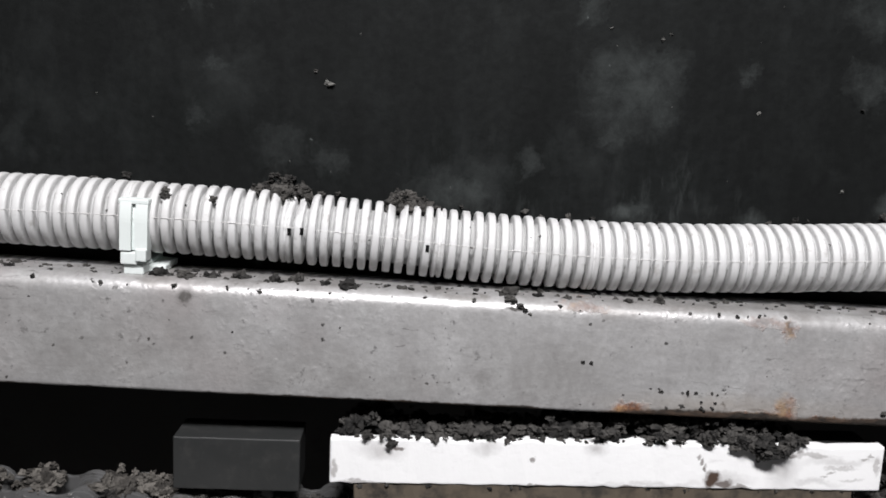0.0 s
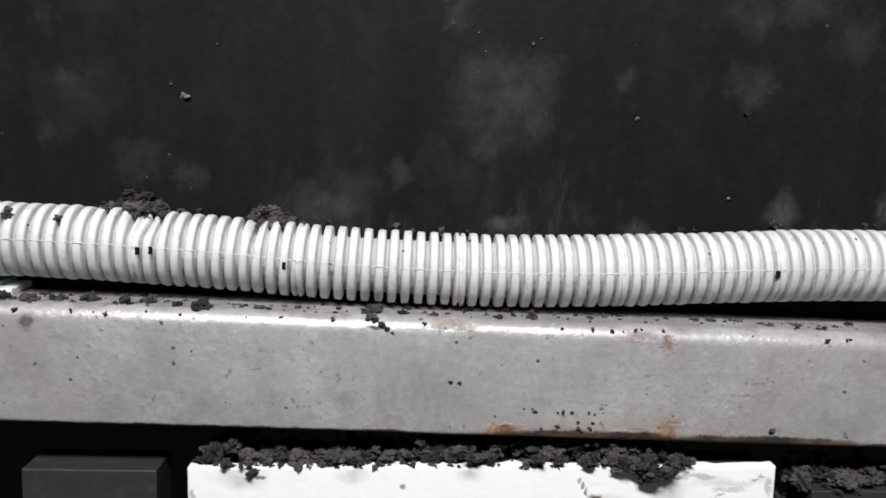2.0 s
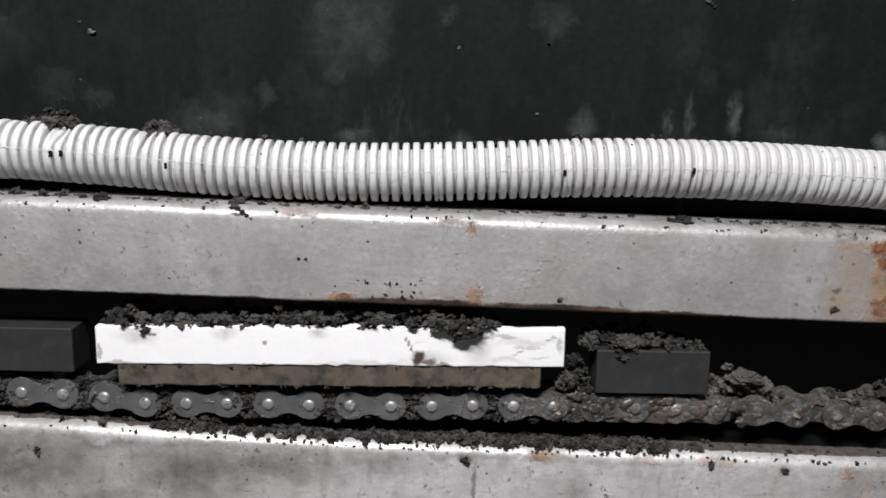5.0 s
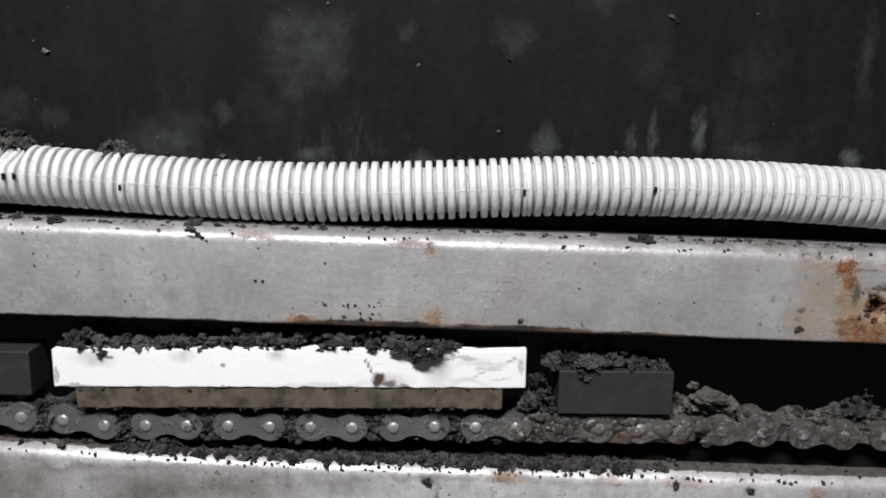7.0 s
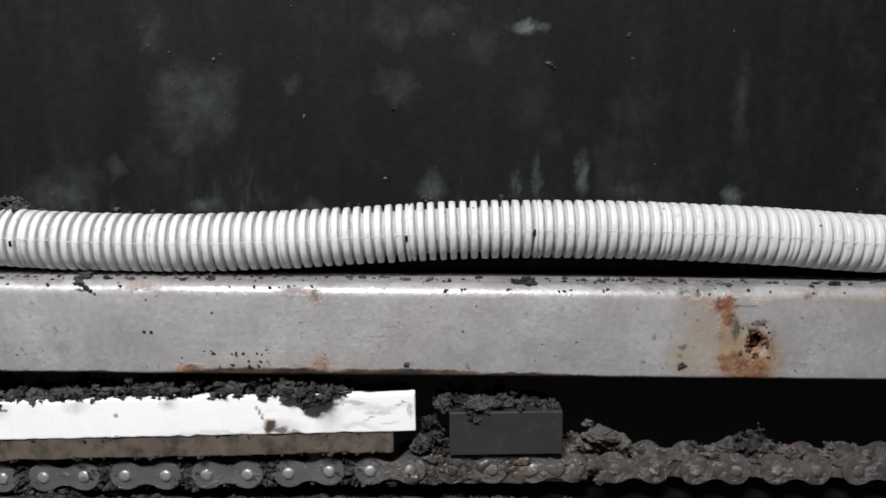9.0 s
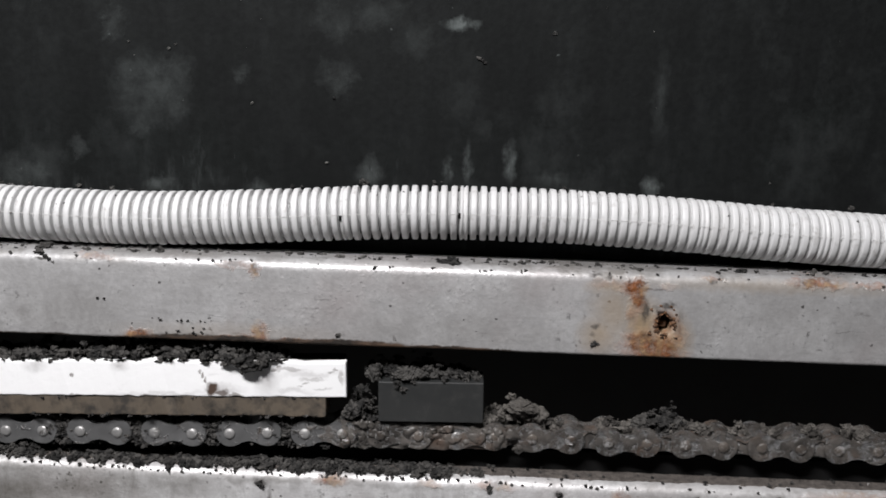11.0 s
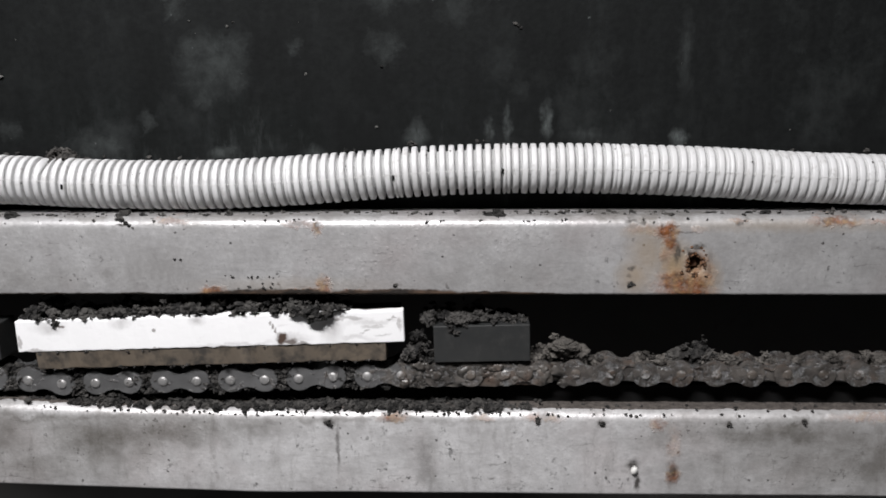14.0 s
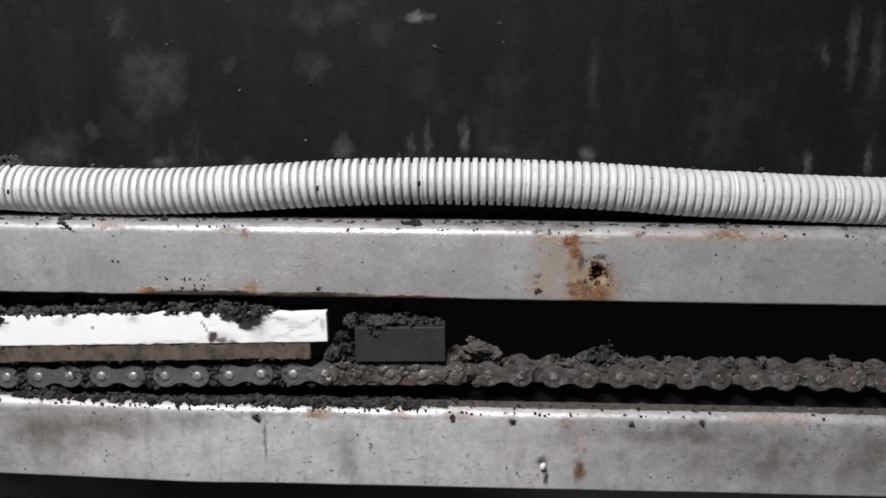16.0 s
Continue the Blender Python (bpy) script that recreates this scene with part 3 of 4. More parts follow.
R2_TOP, R2_BOT, R2_Y = -47.2, -79.9, 1.2


def low_lift(x):
    """The lower rail bows up a little towards its far end."""
    return 3.2 * min(1.0, max(0.0, (10 - x) / 120)) ** 1.3



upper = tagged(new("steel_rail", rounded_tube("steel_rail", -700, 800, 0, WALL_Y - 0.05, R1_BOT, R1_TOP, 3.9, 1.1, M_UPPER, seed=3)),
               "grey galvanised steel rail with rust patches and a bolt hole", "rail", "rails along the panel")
lower = tagged(new("steel_rail", rounded_tube("steel_rail", -700, 800, R2_Y, WALL_Y - 0.05, R2_BOT, R2_TOP, 3.6, 1.1, M_LOWER, seed=9, wobble=0.14, lift=low_lift)),
               "grey galvanised steel rail with dirt stains and drips", "rail", "rails along the panel")

# torn bolt hole in the upper rail, with a dark bolt end deep inside
rnd = random.Random(5)
cutter = bmesh.new()
loop = []
for k in range(14):
    a = 2 * math.pi * k / 14
    r = 2.6 + rnd.uniform(-0.6, 0.6)
    loop.append((171.4 + r * math.cos(a) * 0.95 - 0.5 * math.sin(a), 8.8 + r * math.sin(a) * 1.2))
front = [cutter.verts.new((x, -3, z)) for x, z in loop]
back = [cutter.verts.new((x, 9, z)) for x, z in loop]
cutter.faces.new(front)
cutter.faces.new(back[::-1])
for k in range(14):
    cutter.faces.new((front[k], back[k], back[(k + 1) % 14], front[(k + 1) % 14]))
hole_me = from_bm("hole_cutter", cutter, M_UPPER)
hole_ob = bpy.data.objects.new("hole_cutter", hole_me)
scene.collection.objects.link(hole_ob)
cut = upper.modifiers.new("hole", "BOOLEAN")
cut.operation, cut.object, cut.solver = "DIFFERENCE", hole_ob, "EXACT"
bpy.context.view_layer.update()
drilled = bpy.data.meshes.new_from_object(upper.evaluated_get(bpy.context.evaluated_depsgraph_get()))
upper.modifiers.clear()
upper.data = drilled
bpy.data.objects.remove(hole_ob)
part("bolt_end", from_bm("bolt_end", box_bm(170.0, 172.8, 3.0, 9.5, 7.0, 9.6, 0.6), M_FLAKE), upper, "rusty bolt end inside the hole")
flakes = []
for _ in range(60):
    a = rnd.uniform(0, 2 * math.pi)
    r = rnd.uniform(2.1, 3.4) + rnd.random() ** 3 * 3
    flakes.append((171.4 + r * math.cos(a), 0.1, 8.8 + r * math.sin(a) * 1.1, rnd.uniform(0.12, 0.55)))
part("rust_flakes", crumbs("rust_flakes", flakes, M_FLAKE, 4), upper, "flaking orange rust round the hole")


def make_screw():
    bm = bmesh.new()
    bmesh.ops.create_cone(bm, cap_ends=True, segments=20, radius1=1.3, radius2=1.05, depth=1.6, matrix=Matrix.Translation((153.6, R2_Y - 0.6, -69.6)) @ Matrix.Rotation(radians(12), 4, "Y") @ Matrix.Diagonal((1.05, 1, 1.45, 1)) @ Matrix.Rotation(radians(90), 4, "X"))
    bmesh.ops.bevel(bm, geom=bm.edges[:], offset=0.25, segments=2, affect="EDGES")
    return from_bm("screw", bm, M_SCREW, True)


part("screw", make_screw(), lower, "small bright screw head")

# ---- the corrugated conduit ----
KNOTS = [(-520, 38.4), (-160, 38.3), (-134, 38.3), (-100, 38.0), (-70, 37.1), (-44, 35.8), (-15, 35.2), (10, 35.6), (38, 37.1), (78, 39.8), (100, 40.5), (130, 40.6),
         (152, 40.1), (179, 39.0), (206, 37.3), (231, 36.3), (280, 34.8), (330, 34.4), (620, 36.0)]
CON_R, CON_Y = 8.9, 13.2
# the mould joints of the conduit, twelve ridges apart
JOINTS = [-86.0, -48.2, -9.7, 29.2, 67.7, 106.2]


def along(knots, x):
    """A smooth curve through the knots."""
    for i in range(len(knots) - 1):
        if knots[i][0] <= x <= knots[i + 1][0]:
            break
    (x1, z1), (x2, z2) = knots[i], knots[i + 1]
    x0, z0 = knots[max(0, i - 1)]
    x3, z3 = knots[min(len(knots) - 1, i + 2)]
    h = x2 - x1
    m1, m2 = (z2 - z0) / max(1e-6, x2 - x0), (z3 - z1) / max(1e-6, x3 - x1)
    t = (x - x1) / h
    return (2 * t**3 - 3 * t**2 + 1) * z1 + (t**3 - 2 * t**2 + t) * h * m1 + (3 * t**2 - 2 * t**3) * z2 + (t**3 - t**2) * h * m2


def ridge_x(k):
    """Where ridge k lies; every twelfth is a mould joint."""
    q = k / 12
    if q <= 0:
        return JOINTS[0] + 38.45 * q
    if q >= len(JOINTS) - 1:
        return JOINTS[-1] + 38.45 * (q - len(JOINTS) + 1)
    i = int(q)
    return JOINTS[i] + (JOINTS[i + 1] - JOINTS[i]) * (q - i)


def pressed(x, a):
    """How far the two nicks under the dirt clumps press into the upper side."""
    out = 0.0
    for cx, wide, deep, mid in ((-84.6, 5.0, 3.4, 112), (-59.4, 2.6, 2.2, 108)):
        d = max(0.0, 1 - abs(x - cx) / wide)
        out += deep * d * max(0.0, 1 - ((math.degrees(a) - mid) / 48) ** 2)
    return out


def corrugated():
    ridge = [(-0.5, 0.0), (-0.36, 0.02), (-0.325, 0.42), (-0.305, 0.84), (-0.25, 0.98), (-0.13, 1.01), (0.0, 1.02), (0.13, 1.01), (0.25, 0.98), (0.305, 0.84), (0.325, 0.42), (0.36, 0.02)]
    joint = [(-0.5, 0.0), (-0.43, 0.20), (-0.40, 0.80), (-0.33, 0.97), (-0.13, 1.0), (-0.07, 0.72), (0.0, 0.70), (0.07, 0.72), (0.13, 1.0), (0.33, 0.97), (0.40, 0.80), (0.43, 0.20)]
    verts, faces, seg, rings, floor_rows = [], [], 44, 0, set()
    rr = random.Random(8)
    for k in range(-54, 150):
        x, step = ridge_x(k), ridge_x(k + 1) - ridge_x(k)
        dip, lean = rr.uniform(-0.12, 0.08), rr.uniform(-0.03, 0.03)
        shape = joint if k % 12 == 0 else ridge
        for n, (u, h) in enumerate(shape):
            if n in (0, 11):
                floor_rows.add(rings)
            cx = x + (u + lean * h) * step
            z, zz = along(KNOTS, cx), along(KNOTS, cx + 0.5)
            slope = math.atan2(zz - z, 0.5)
            deep = 2.1 - 1.15 * min(1.0, max(0.0, (cx - 90) / 80)) + 0.5 * min(1.0, max(0.0, (20 - cx) / 80))
            r = CON_R - deep + h * (deep + dip)
            for j in range(seg):
                a = 2 * math.pi * j / seg
                rk = r * (1 + 0.008 * noise.noise(Vector((cx * 0.08, math.cos(a) * 2, math.sin(a) * 2)))) + h * 0.12 * noise.noise(Vector((cx * 0.5, math.cos(a) * 5, math.sin(a) * 5)))
                rk -= pressed(cx, a)
                up = rk * math.sin(a)
                verts.append((cx - up * math.sin(slope), CON_Y + rk * math.cos(a), z + up * math.cos(slope)))
            rings += 1
    for i in range(rings - 1):
        for j in range(seg):
            a, b = i * seg + j, i * seg + (j + 1) % seg
            faces.append((a, a + seg, b + seg, b))
    me = mesh_of("corrugated_conduit", verts, faces, M_CONDUIT)
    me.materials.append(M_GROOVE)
    # groove bottoms get a greyer plastic: shade painted in, along with dust
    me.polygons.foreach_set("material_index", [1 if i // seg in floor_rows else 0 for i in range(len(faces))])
    return me


conduit = tagged(new("corrugated_conduit", corrugated()), "white corrugated plastic conduit lying on the upper rail", "conduit")


def seam():
    """The thin moulding flash along the conduit's front."""
    verts, faces = [], []
    xs = [-258 + 1.6 * k for k in range(370)]
    for i, x in enumerate(xs):
        a = radians(174 + 2.5 * math.sin(x * 0.02))
        z = along(KNOTS, x)
        for k in range(5):
            b = a + radians(90 + 72 * k)
            verts.append((x, CON_Y + (CON_R - 0.01) * math.cos(a) + 0.085 * math.cos(b), z + (CON_R - 0.01) * math.sin(a) + 0.085 * math.sin(b)))
        if i:
            faces += [((i - 1) * 5 + k, i * 5 + k, i * 5 + (k + 1) % 5, (i - 1) * 5 + (k + 1) % 5) for k in range(5)]
    return mesh_of("seam", verts, faces, M_SEAM)


part("seam", seam(), conduit, "thin dirty moulding seam")
for x, dz in ((-85.0, 0.6), (-82.0, 0.9), (-51.2, 0.0), (66.6, -0.3), (104.8, 0.4)):
    z = along(KNOTS, x) + dz
    y = CON_Y - math.sqrt(CON_R**2 - dz**2)
    part("drain_slot", from_bm("drain_slot", box_bm(x - 0.45, x + 0.45, y - 0.06, y + 0.8, z - 1.2, z + 0.6, 0.1), M_GAP_BLACK), conduit, "dark drain slot")


def make_clip():
    """An open saddle clip: foot, snap step and a ribbed arm that hugs the conduit."""
    clip = tagged(new("conduit_clip"), "white plastic clip holding the conduit on the rail", "clip")
    cz = along(KNOTS, -121.3)
    part("foot", from_bm("foot", box_bm(-124.2, -119.4, 3.6, 20.5, R1_TOP - 0.1, R1_TOP + 2.6, 0.5), M_CLIP), clip)
    part("side_wing", from_bm("side_wing", box_bm(-120.2, -115.4, 8.5, 20.0, R1_TOP - 0.1, R1_TOP + 1.6, 0.4), M_CLIP), clip)
    part("snap_step", from_bm("snap_step", box_bm(-124.7, -120.6, 2.6, 7.0, R1_TOP + 2.5, R1_TOP + 5.6, 0.5), M_CLIP), clip)
    part("snap_tooth", from_bm("snap_tooth", box_bm(-121.0, -118.4, 2.0, 6.6, R1_TOP + 3.4, R1_TOP + 6.6, 0.5), M_CLIP), clip)
    part("top_bar", from_bm("top_bar", box_bm(-125.4, -118.2, 3.0, 6.6, cz + 4.2, cz + 5.6, 0.5), M_CLIP), clip)
    for x0, x1, d in ((-124.8, -122.1, 0.0), (-122.2, -121.1, 1.3), (-121.2, -118.3, 0.25)):
        bm = bmesh.new()
        inner, outer = [], []
        for k in range(13):
            z = R1_TOP + 6.0 + (cz + 4.8 - R1_TOP - 6.0) * k / 12
            hug = CON_Y - math.sqrt(max(1.0, (CON_R + 0.1) ** 2 - (z - cz) ** 2))
            inner.append((min(hug, 6.2), z))
            outer.append((2.3 + d + 0.05 * max(0, z - cz) ** 1.6, z))
        sides = []
        for x in (x0, x1):
            sides.append([bm.verts.new((x, y, z)) for y, z in inner + outer[::-1]])
        bm.faces.new(sides[0])
        bm.faces.new(sides[1][::-1])
        n = len(sides[0])
        for k in range(n):
            bm.faces.new((sides[0][k], sides[1][k], sides[1][(k + 1) % n], sides[0][(k + 1) % n]))
        sharp = [e for e in bm.edges if len(e.link_faces) == 2 and e.calc_face_angle(0) > 1]
        bmesh.ops.bevel(bm, geom=sharp, offset=0.2, segments=2, affect="EDGES")
        part("arm_rib", from_bm("arm_rib", bm, M_CLIP), clip)


make_clip()

# ---- roller chains ----
LINK, PLATE = 12.7, 9.6
CHAIN_Y0, CHAIN_Y1 = 4.2, 17.2
SHIFT = 7.5
PIN_X0 = -79.0 + SHIFT
CHAIN_Z = [(-420, -36.2), (-120, -36.2), (-84, -36.4), (-66, -38.0), (-41, -37.2), (-15, -36.7), (10, -36.1), (36, -35.0), (62, -34.3), (87, -34.0),
           (116, -33.4), (143, -33.9), (170, -34.0), (260, -33.6), (520, -34.0)]
CHAIN_Z = [(x + SHIFT, z - 0.1 + 0.4 * min(1.0, max(0.0, (x - 110) / 60))) for x, z in CHAIN_Z]


def plate_bm(length, height, y0, y1):
    """A waisted link plate."""
    bm = bmesh.new()
    r, pts = height / 2, []
    for k in range(13):
        a = radians(-125 + 250 * k / 12)
        pts.append((length / 2 + r * math.cos(a), r * math.sin(a)))
    xw, zw = pts[-1]
    for k in range(1, 6):
        u = k / 6
        pts.append((xw * (1 - 2 * u), zw - (zw - r * 0.5) * math.sin(math.pi * u)))
    pts += [(-x, -z) for x, z in pts]
    a = [bm.verts.new((x, y0, z)) for x, z in pts]
    b = [bm.verts.new((x, y1, z)) for x, z in pts]
    fa, fb = bm.faces.new(a), bm.faces.new(b[::-1])
    n = len(pts)
    for k in range(n):
        bm.faces.new((a[k], b[k], b[(k + 1) % n], a[(k + 1) % n]))
    rim = list(fa.edges) + list(fb.edges)
    bmesh.ops.bevel(bm, geom=rim, offset=0.28, segments=2, affect="EDGES")
    return bm


def pin_bm(y0, y1, r):
    """A pin with a peened, domed end."""
    bm = bmesh.new()
    rings = [(y0 - 0.75, 0.25), (y0 - 0.7, 0.55), (y0 - 0.5, 0.86), (y0 - 0.2, 1.0), (y0 + 0.3, 1.0), (y1, 0.96)]
    loops = [[bm.verts.new((f * r * math.cos(2 * math.pi * k / 18), y, f * r * math.sin(2 * math.pi * k / 18))) for k in range(18)] for y, f in rings]
    for a, b in zip(loops, loops[1:]):
        for k in range(18):
            bm.faces.new((a[k], a[(k + 1) % 18], b[(k + 1) % 18], b[k]))
    bm.faces.new(loops[0])
    bm.faces.new(loops[-1])
    return bm


def make_chain(name_label, knots, m_link, m_pin, x0, x1, seed):
    chain = tagged(new("roller_chain"), name_label, "chain", "roller chains")
    outer_me = from_bm("outer_plate", plate_bm(LINK, PLATE, 0, 1.5), m_link)
    inner_me = from_bm("inner_plate", plate_bm(LINK, PLATE * 0.97, 0, 1.5), m_link)
    pin_me = from_bm("pin", pin_bm(CHAIN_Y0, CHAIN_Y1 + 0.6, 1.85), m_pin, True)
    bm = bmesh.new()
    bmesh.ops.create_cone(bm, cap_ends=True, segments=18, radius1=3.9, radius2=3.9, depth=CHAIN_Y1 - CHAIN_Y0 - 6.4,
                          matrix=Matrix.Translation((0, (CHAIN_Y0 + CHAIN_Y1) / 2, 0)) @ Matrix.Rotation(radians(90), 4, "X"))
    roller_me = from_bm("roller", bm, m_link)
    rr = random.Random(seed)
    first = math.ceil((x0 - PIN_X0) / LINK)
    first -= first % 2
    last = int((x1 - PIN_X0) / LINK)
    for k in range(first, last):
        xa = PIN_X0 + LINK * k
        za, zb = along(knots, xa), along(knots, xa + LINK)
        tilt = -math.degrees(math.atan2(zb - za, LINK)) + rr.uniform(-0.8, 0.8)
        m = pose((xa + LINK / 2) * MM, 0, (za + zb) / 2 * MM, 0, tilt, 0)
        if k % 2 == 0:
            front = part("outer_plate", outer_me, chain, m=Matrix.Translation((0, CHAIN_Y0 * MM, 0)) @ m)
            part("outer_plate", outer_me, chain, m=Matrix.Translation((0, (CHAIN_Y1 - 1.5) * MM, 0)) @ m)
            for side in (-1, 1):
                part("pin", pin_me, front, m=pose(side * LINK / 2 * MM, -CHAIN_Y0 * MM, 0, 0, rr.uniform(0, 90), 0))
        else:
            front = part("inner_plate", inner_me, chain, m=Matrix.Translation((0, (CHAIN_Y0 + 1.6) * MM, 0)) @ m)
            part("inner_plate", inner_me, chain, m=Matrix.Translation((0, (CHAIN_Y1 - 3.1) * MM, 0)) @ m)
            for side in (-1, 1):
                part("roller", roller_me, front, m=pose(side * LINK / 2 * MM, -(CHAIN_Y0 + 1.6) * MM, 0))
    return chain


make_chain("greasy steel roller chain caked with mud between the rails", CHAIN_Z, M_LINK, M_PIN, -330, 420, 1)
LOW_Z = [(-420, -100.4), (-110, -100.6), (0, -101.4), (90, -102.4), (150, -103), (520, -105)]
make_chain("dull greasy roller chain below the lower rail", LOW_Z, M_LOWCHAIN, M_LOWCHAIN, -330, 420, 2)

# added black strips carry the chains; the upper one blackens the shaded gap
tagged(new("gap_strip", from_bm("gap_strip", box_bm(-700, 800, 11.0, 14.0, R2_TOP - 0.4, -40.0, 0.5, 60, 0.15), M_GAP_BLACK)),
       "added black strip filling the unlit gap under the chain", "guide", "chain guides")
tagged(new("gap_strip", from_bm("gap_strip", box_bm(-700, 800, 7.6, WALL_Y, -120, -110.2, 0.5, 60, 0.15), M_GAP_BLACK)),
       "added black strip propping the lower chain", "guide", "chain guides")


# ---- slide bar and stop blocks carried on the chain ----
def make_slide_bar():
    bar = tagged(new("slide_bar"), "long white nylon slide bar on a brown stained base", "slide bar")
    bm = box_bm(-71, 71, 0, 3.4, -6, 6, 0.6, 50, 0.16, 2)
    for v in bm.verts:
        if v.co.z > 4:
            v.co.z += 0.9 * noise.noise(Vector((v.co.x * 0.22, 4, 1))) + 0.4 * noise.noise(Vector((v.co.x * 0.9, 2, 1)))
        if v.co.z < -4:
            v.co.z += 0.45 * noise.noise(Vector((v.co.x * 0.3, 9, 1)))
    face = part("nylon_block", from_bm("nylon_block", bm, M_WHITE), bar)
    tilt = pose((SHIFT - 8.8) * MM, 1.0 * MM, -16.6 * MM, 0, -1.8, 0)
    face.matrix_basis = tilt
    strip = part("base_strip", from_bm("base_strip", box_bm(-65, 64, 0.5, 10.5, -12.8, -5.6, 0.6, 70, 0.55, 7), M_STRIP), bar, "brown stained base strip")
    strip.matrix_basis = tilt
    body = part("carrier_body", from_bm("carrier_body", box_bm(-69.5, 69.5, 3.4, 13, -6.3, 5.4, 0.6, 20, 0.1, 4), M_BLOCK), bar, "dark carrier body behind the nylon")
    body.matrix_basis = tilt
    return bar


make_slide_bar()


def make_block(x, z, length, tilt):
    b = from_bm("stop_block", box_bm(-length / 2, length / 2, 0, 13, -6.9, 6.9, 0.5, 12, 0.08, x), M_BLOCK)
    ob = tagged(new("stop_block", b), "dark grey plastic block seated on the chain", "block", "stop blocks")
    ob.matrix_basis = pose(x * MM, 2.6 * MM, z * MM, 0, tilt, 0)
    return ob


make_block(SHIFT + 90.0, -21.5, 34.8, -1.4)
make_block(SHIFT - 103.2, -21.8, 31.6, -1.0)


# ---- dirt ----
def dirt(name, lumps, label, mat=M_SOIL, seed=1, jag=0.6, smooth=False, flat=1.0):
    return tagged(new(name, crumbs(name, lumps, mat, seed, jag, smooth, flat)), label, "dirt", kind="stuff")


def clods(rnd, spots, y0, y1, floor, grains=14):
    """Clods (x, half width, height) resting on floor(x): torn lumps with many grains round them."""
    out = []
    for x, w, h in spots:
        for _ in range(max(3, int(w * 2.0))):
            q = x + rnd.uniform(-0.9, 0.9) * w
            hh = h * (1 - 0.5 * abs(q - x) / w)
            r = min(hh * 0.55, 0.8 + 2.2 * rnd.random() ** 1.6)
            out.append((q, rnd.uniform(y0 + 0.8, y1 - 0.8), floor(q) + max(r * 0.5, (hh - r) * rnd.uniform(0.35, 1.0)), r))
        for _ in range(int(grains * w / 3.2)):
            q = x + rnd.uniform(-1.2, 1.2) * w
            hh = h * max(0.15, 1 - 0.6 * (abs(q - x) / w) ** 2)
            out.append((q, rnd.uniform(y0, y1), floor(q) + rnd.uniform(0.05, 1.05) * hh, 0.25 + 0.85 * rnd.random() ** 2))
    return out


def bar_top(x):
    return -10.7 + (x + 8.8 - SHIFT) * 0.0314


rnd = random.Random(21)
spots = [(-70, 5.5, 6.8), (-60, 3.5, 3.6), (-53, 3.5, 3.0), (-44, 4.5, 4.8), (-34, 5.5, 4.0), (-23, 5, 5.6), (-14, 5, 6.2), (-5, 4.5, 5.0),
         (4, 5, 7.0), (13, 6, 7.6), (22, 6, 6.4), (30, 5, 5.0), (38, 3.5, 2.6)]
spots = [(x + SHIFT, w, h) for x, w, h in spots]
lumps = clods(rnd, [(x, w * 1.15, h * 1.1) for x, w, h in spots], 2.0, 15, bar_top, 24)
for _ in range(60):
    x = SHIFT + rnd.uniform(-76, 40)
    lumps.append((x, rnd.uniform(1.2, 2.2), bar_top(x) + rnd.uniform(-0.3, 0.5), rnd.uniform(0.25, 0.8)))
for q, y, dz, r in ((22, 0.6, 1.4, 1.9), (25, -0.4, 1.6, 2.2), (28, -1.0, 0.8, 2.3), (31, -1.4, 0.6, 2.4), (34, -1.2, 1.2, 2.3), (37, -0.6, 1.6, 1.9), (40, 0.4, 1.4, 1.4), (30, -1.6, -1.2, 1.6), (33, -1.2, -1.6, 1.3),
                    (-66, 0.2, 1.6, 1.6), (-71, 0.0, 1.2, 1.3), (-64, 0.4, -0.6, 1.2), (-41, 0.6, 2.0, 1.4), (-12, 0.2, 2.0, 1.6), (3, 0.2, 2.2, 1.5), (8, 0.4, 2.0, 1.3), (16, 0.2, 2.0, 1.7)):
    for _ in range(5):
        x = SHIFT + q + rnd.uniform(-0.9, 0.9) * r
        lumps.append((x, y + rnd.uniform(-0.5, 0.8), bar_top(x) + dz + rnd.uniform(-0.6, 0.6) * r, r * rnd.uniform(0.3, 0.7)))
for _ in range(90):
    x = SHIFT + rnd.uniform(-74, 56)
    lumps.append((x, rnd.uniform(1.3, 2.0), bar_top(x) - 12.3 + rnd.choice((0, -6.4)) + rnd.uniform(-0.5, 0.4), rnd.uniform(0.2, 0.6)))
dirt("dirt_heap", lumps, "crumbled black dirt heaped on the white slide bar", seed=2)

block_top = lambda x: -14.4
lumps = clods(rnd, [(SHIFT + 73, 4, 6.0), (SHIFT + 81, 5, 7.2), (SHIFT + 89, 5, 6.2), (SHIFT + 97, 5, 4.2), (SHIFT + 103, 3, 2.4)], 3.0, 15, block_top, 26)
lumps += clods(rnd, [(SHIFT + 67, 4, 13)], 3, 14, lambda x: -30, 70)
lumps += [(SHIFT + 79, 2.5, -15.6, 1.3), (SHIFT + 80.5, 2.5, -17.0, 0.9), (SHIFT + 84, 2.6, -14.8, 0.8)]
dirt("dirt_heap", lumps, "crumbled black dirt heaped on the dark block", seed=3)

lumps = clods(rnd, [(SHIFT + 111, 4, 6.0), (SHIFT + 117, 4, 8.5), (SHIFT + 124, 4, 7.0)], 6.5, 15, lambda x: -30.5, 20)
lumps += [(SHIFT + 121, 8, -24, 4.0), (SHIFT + 126, 8, -26, 3.6)]
dirt("mud_heap", lumps, "dried grey mud lump on the chain", M_MUD, 4)
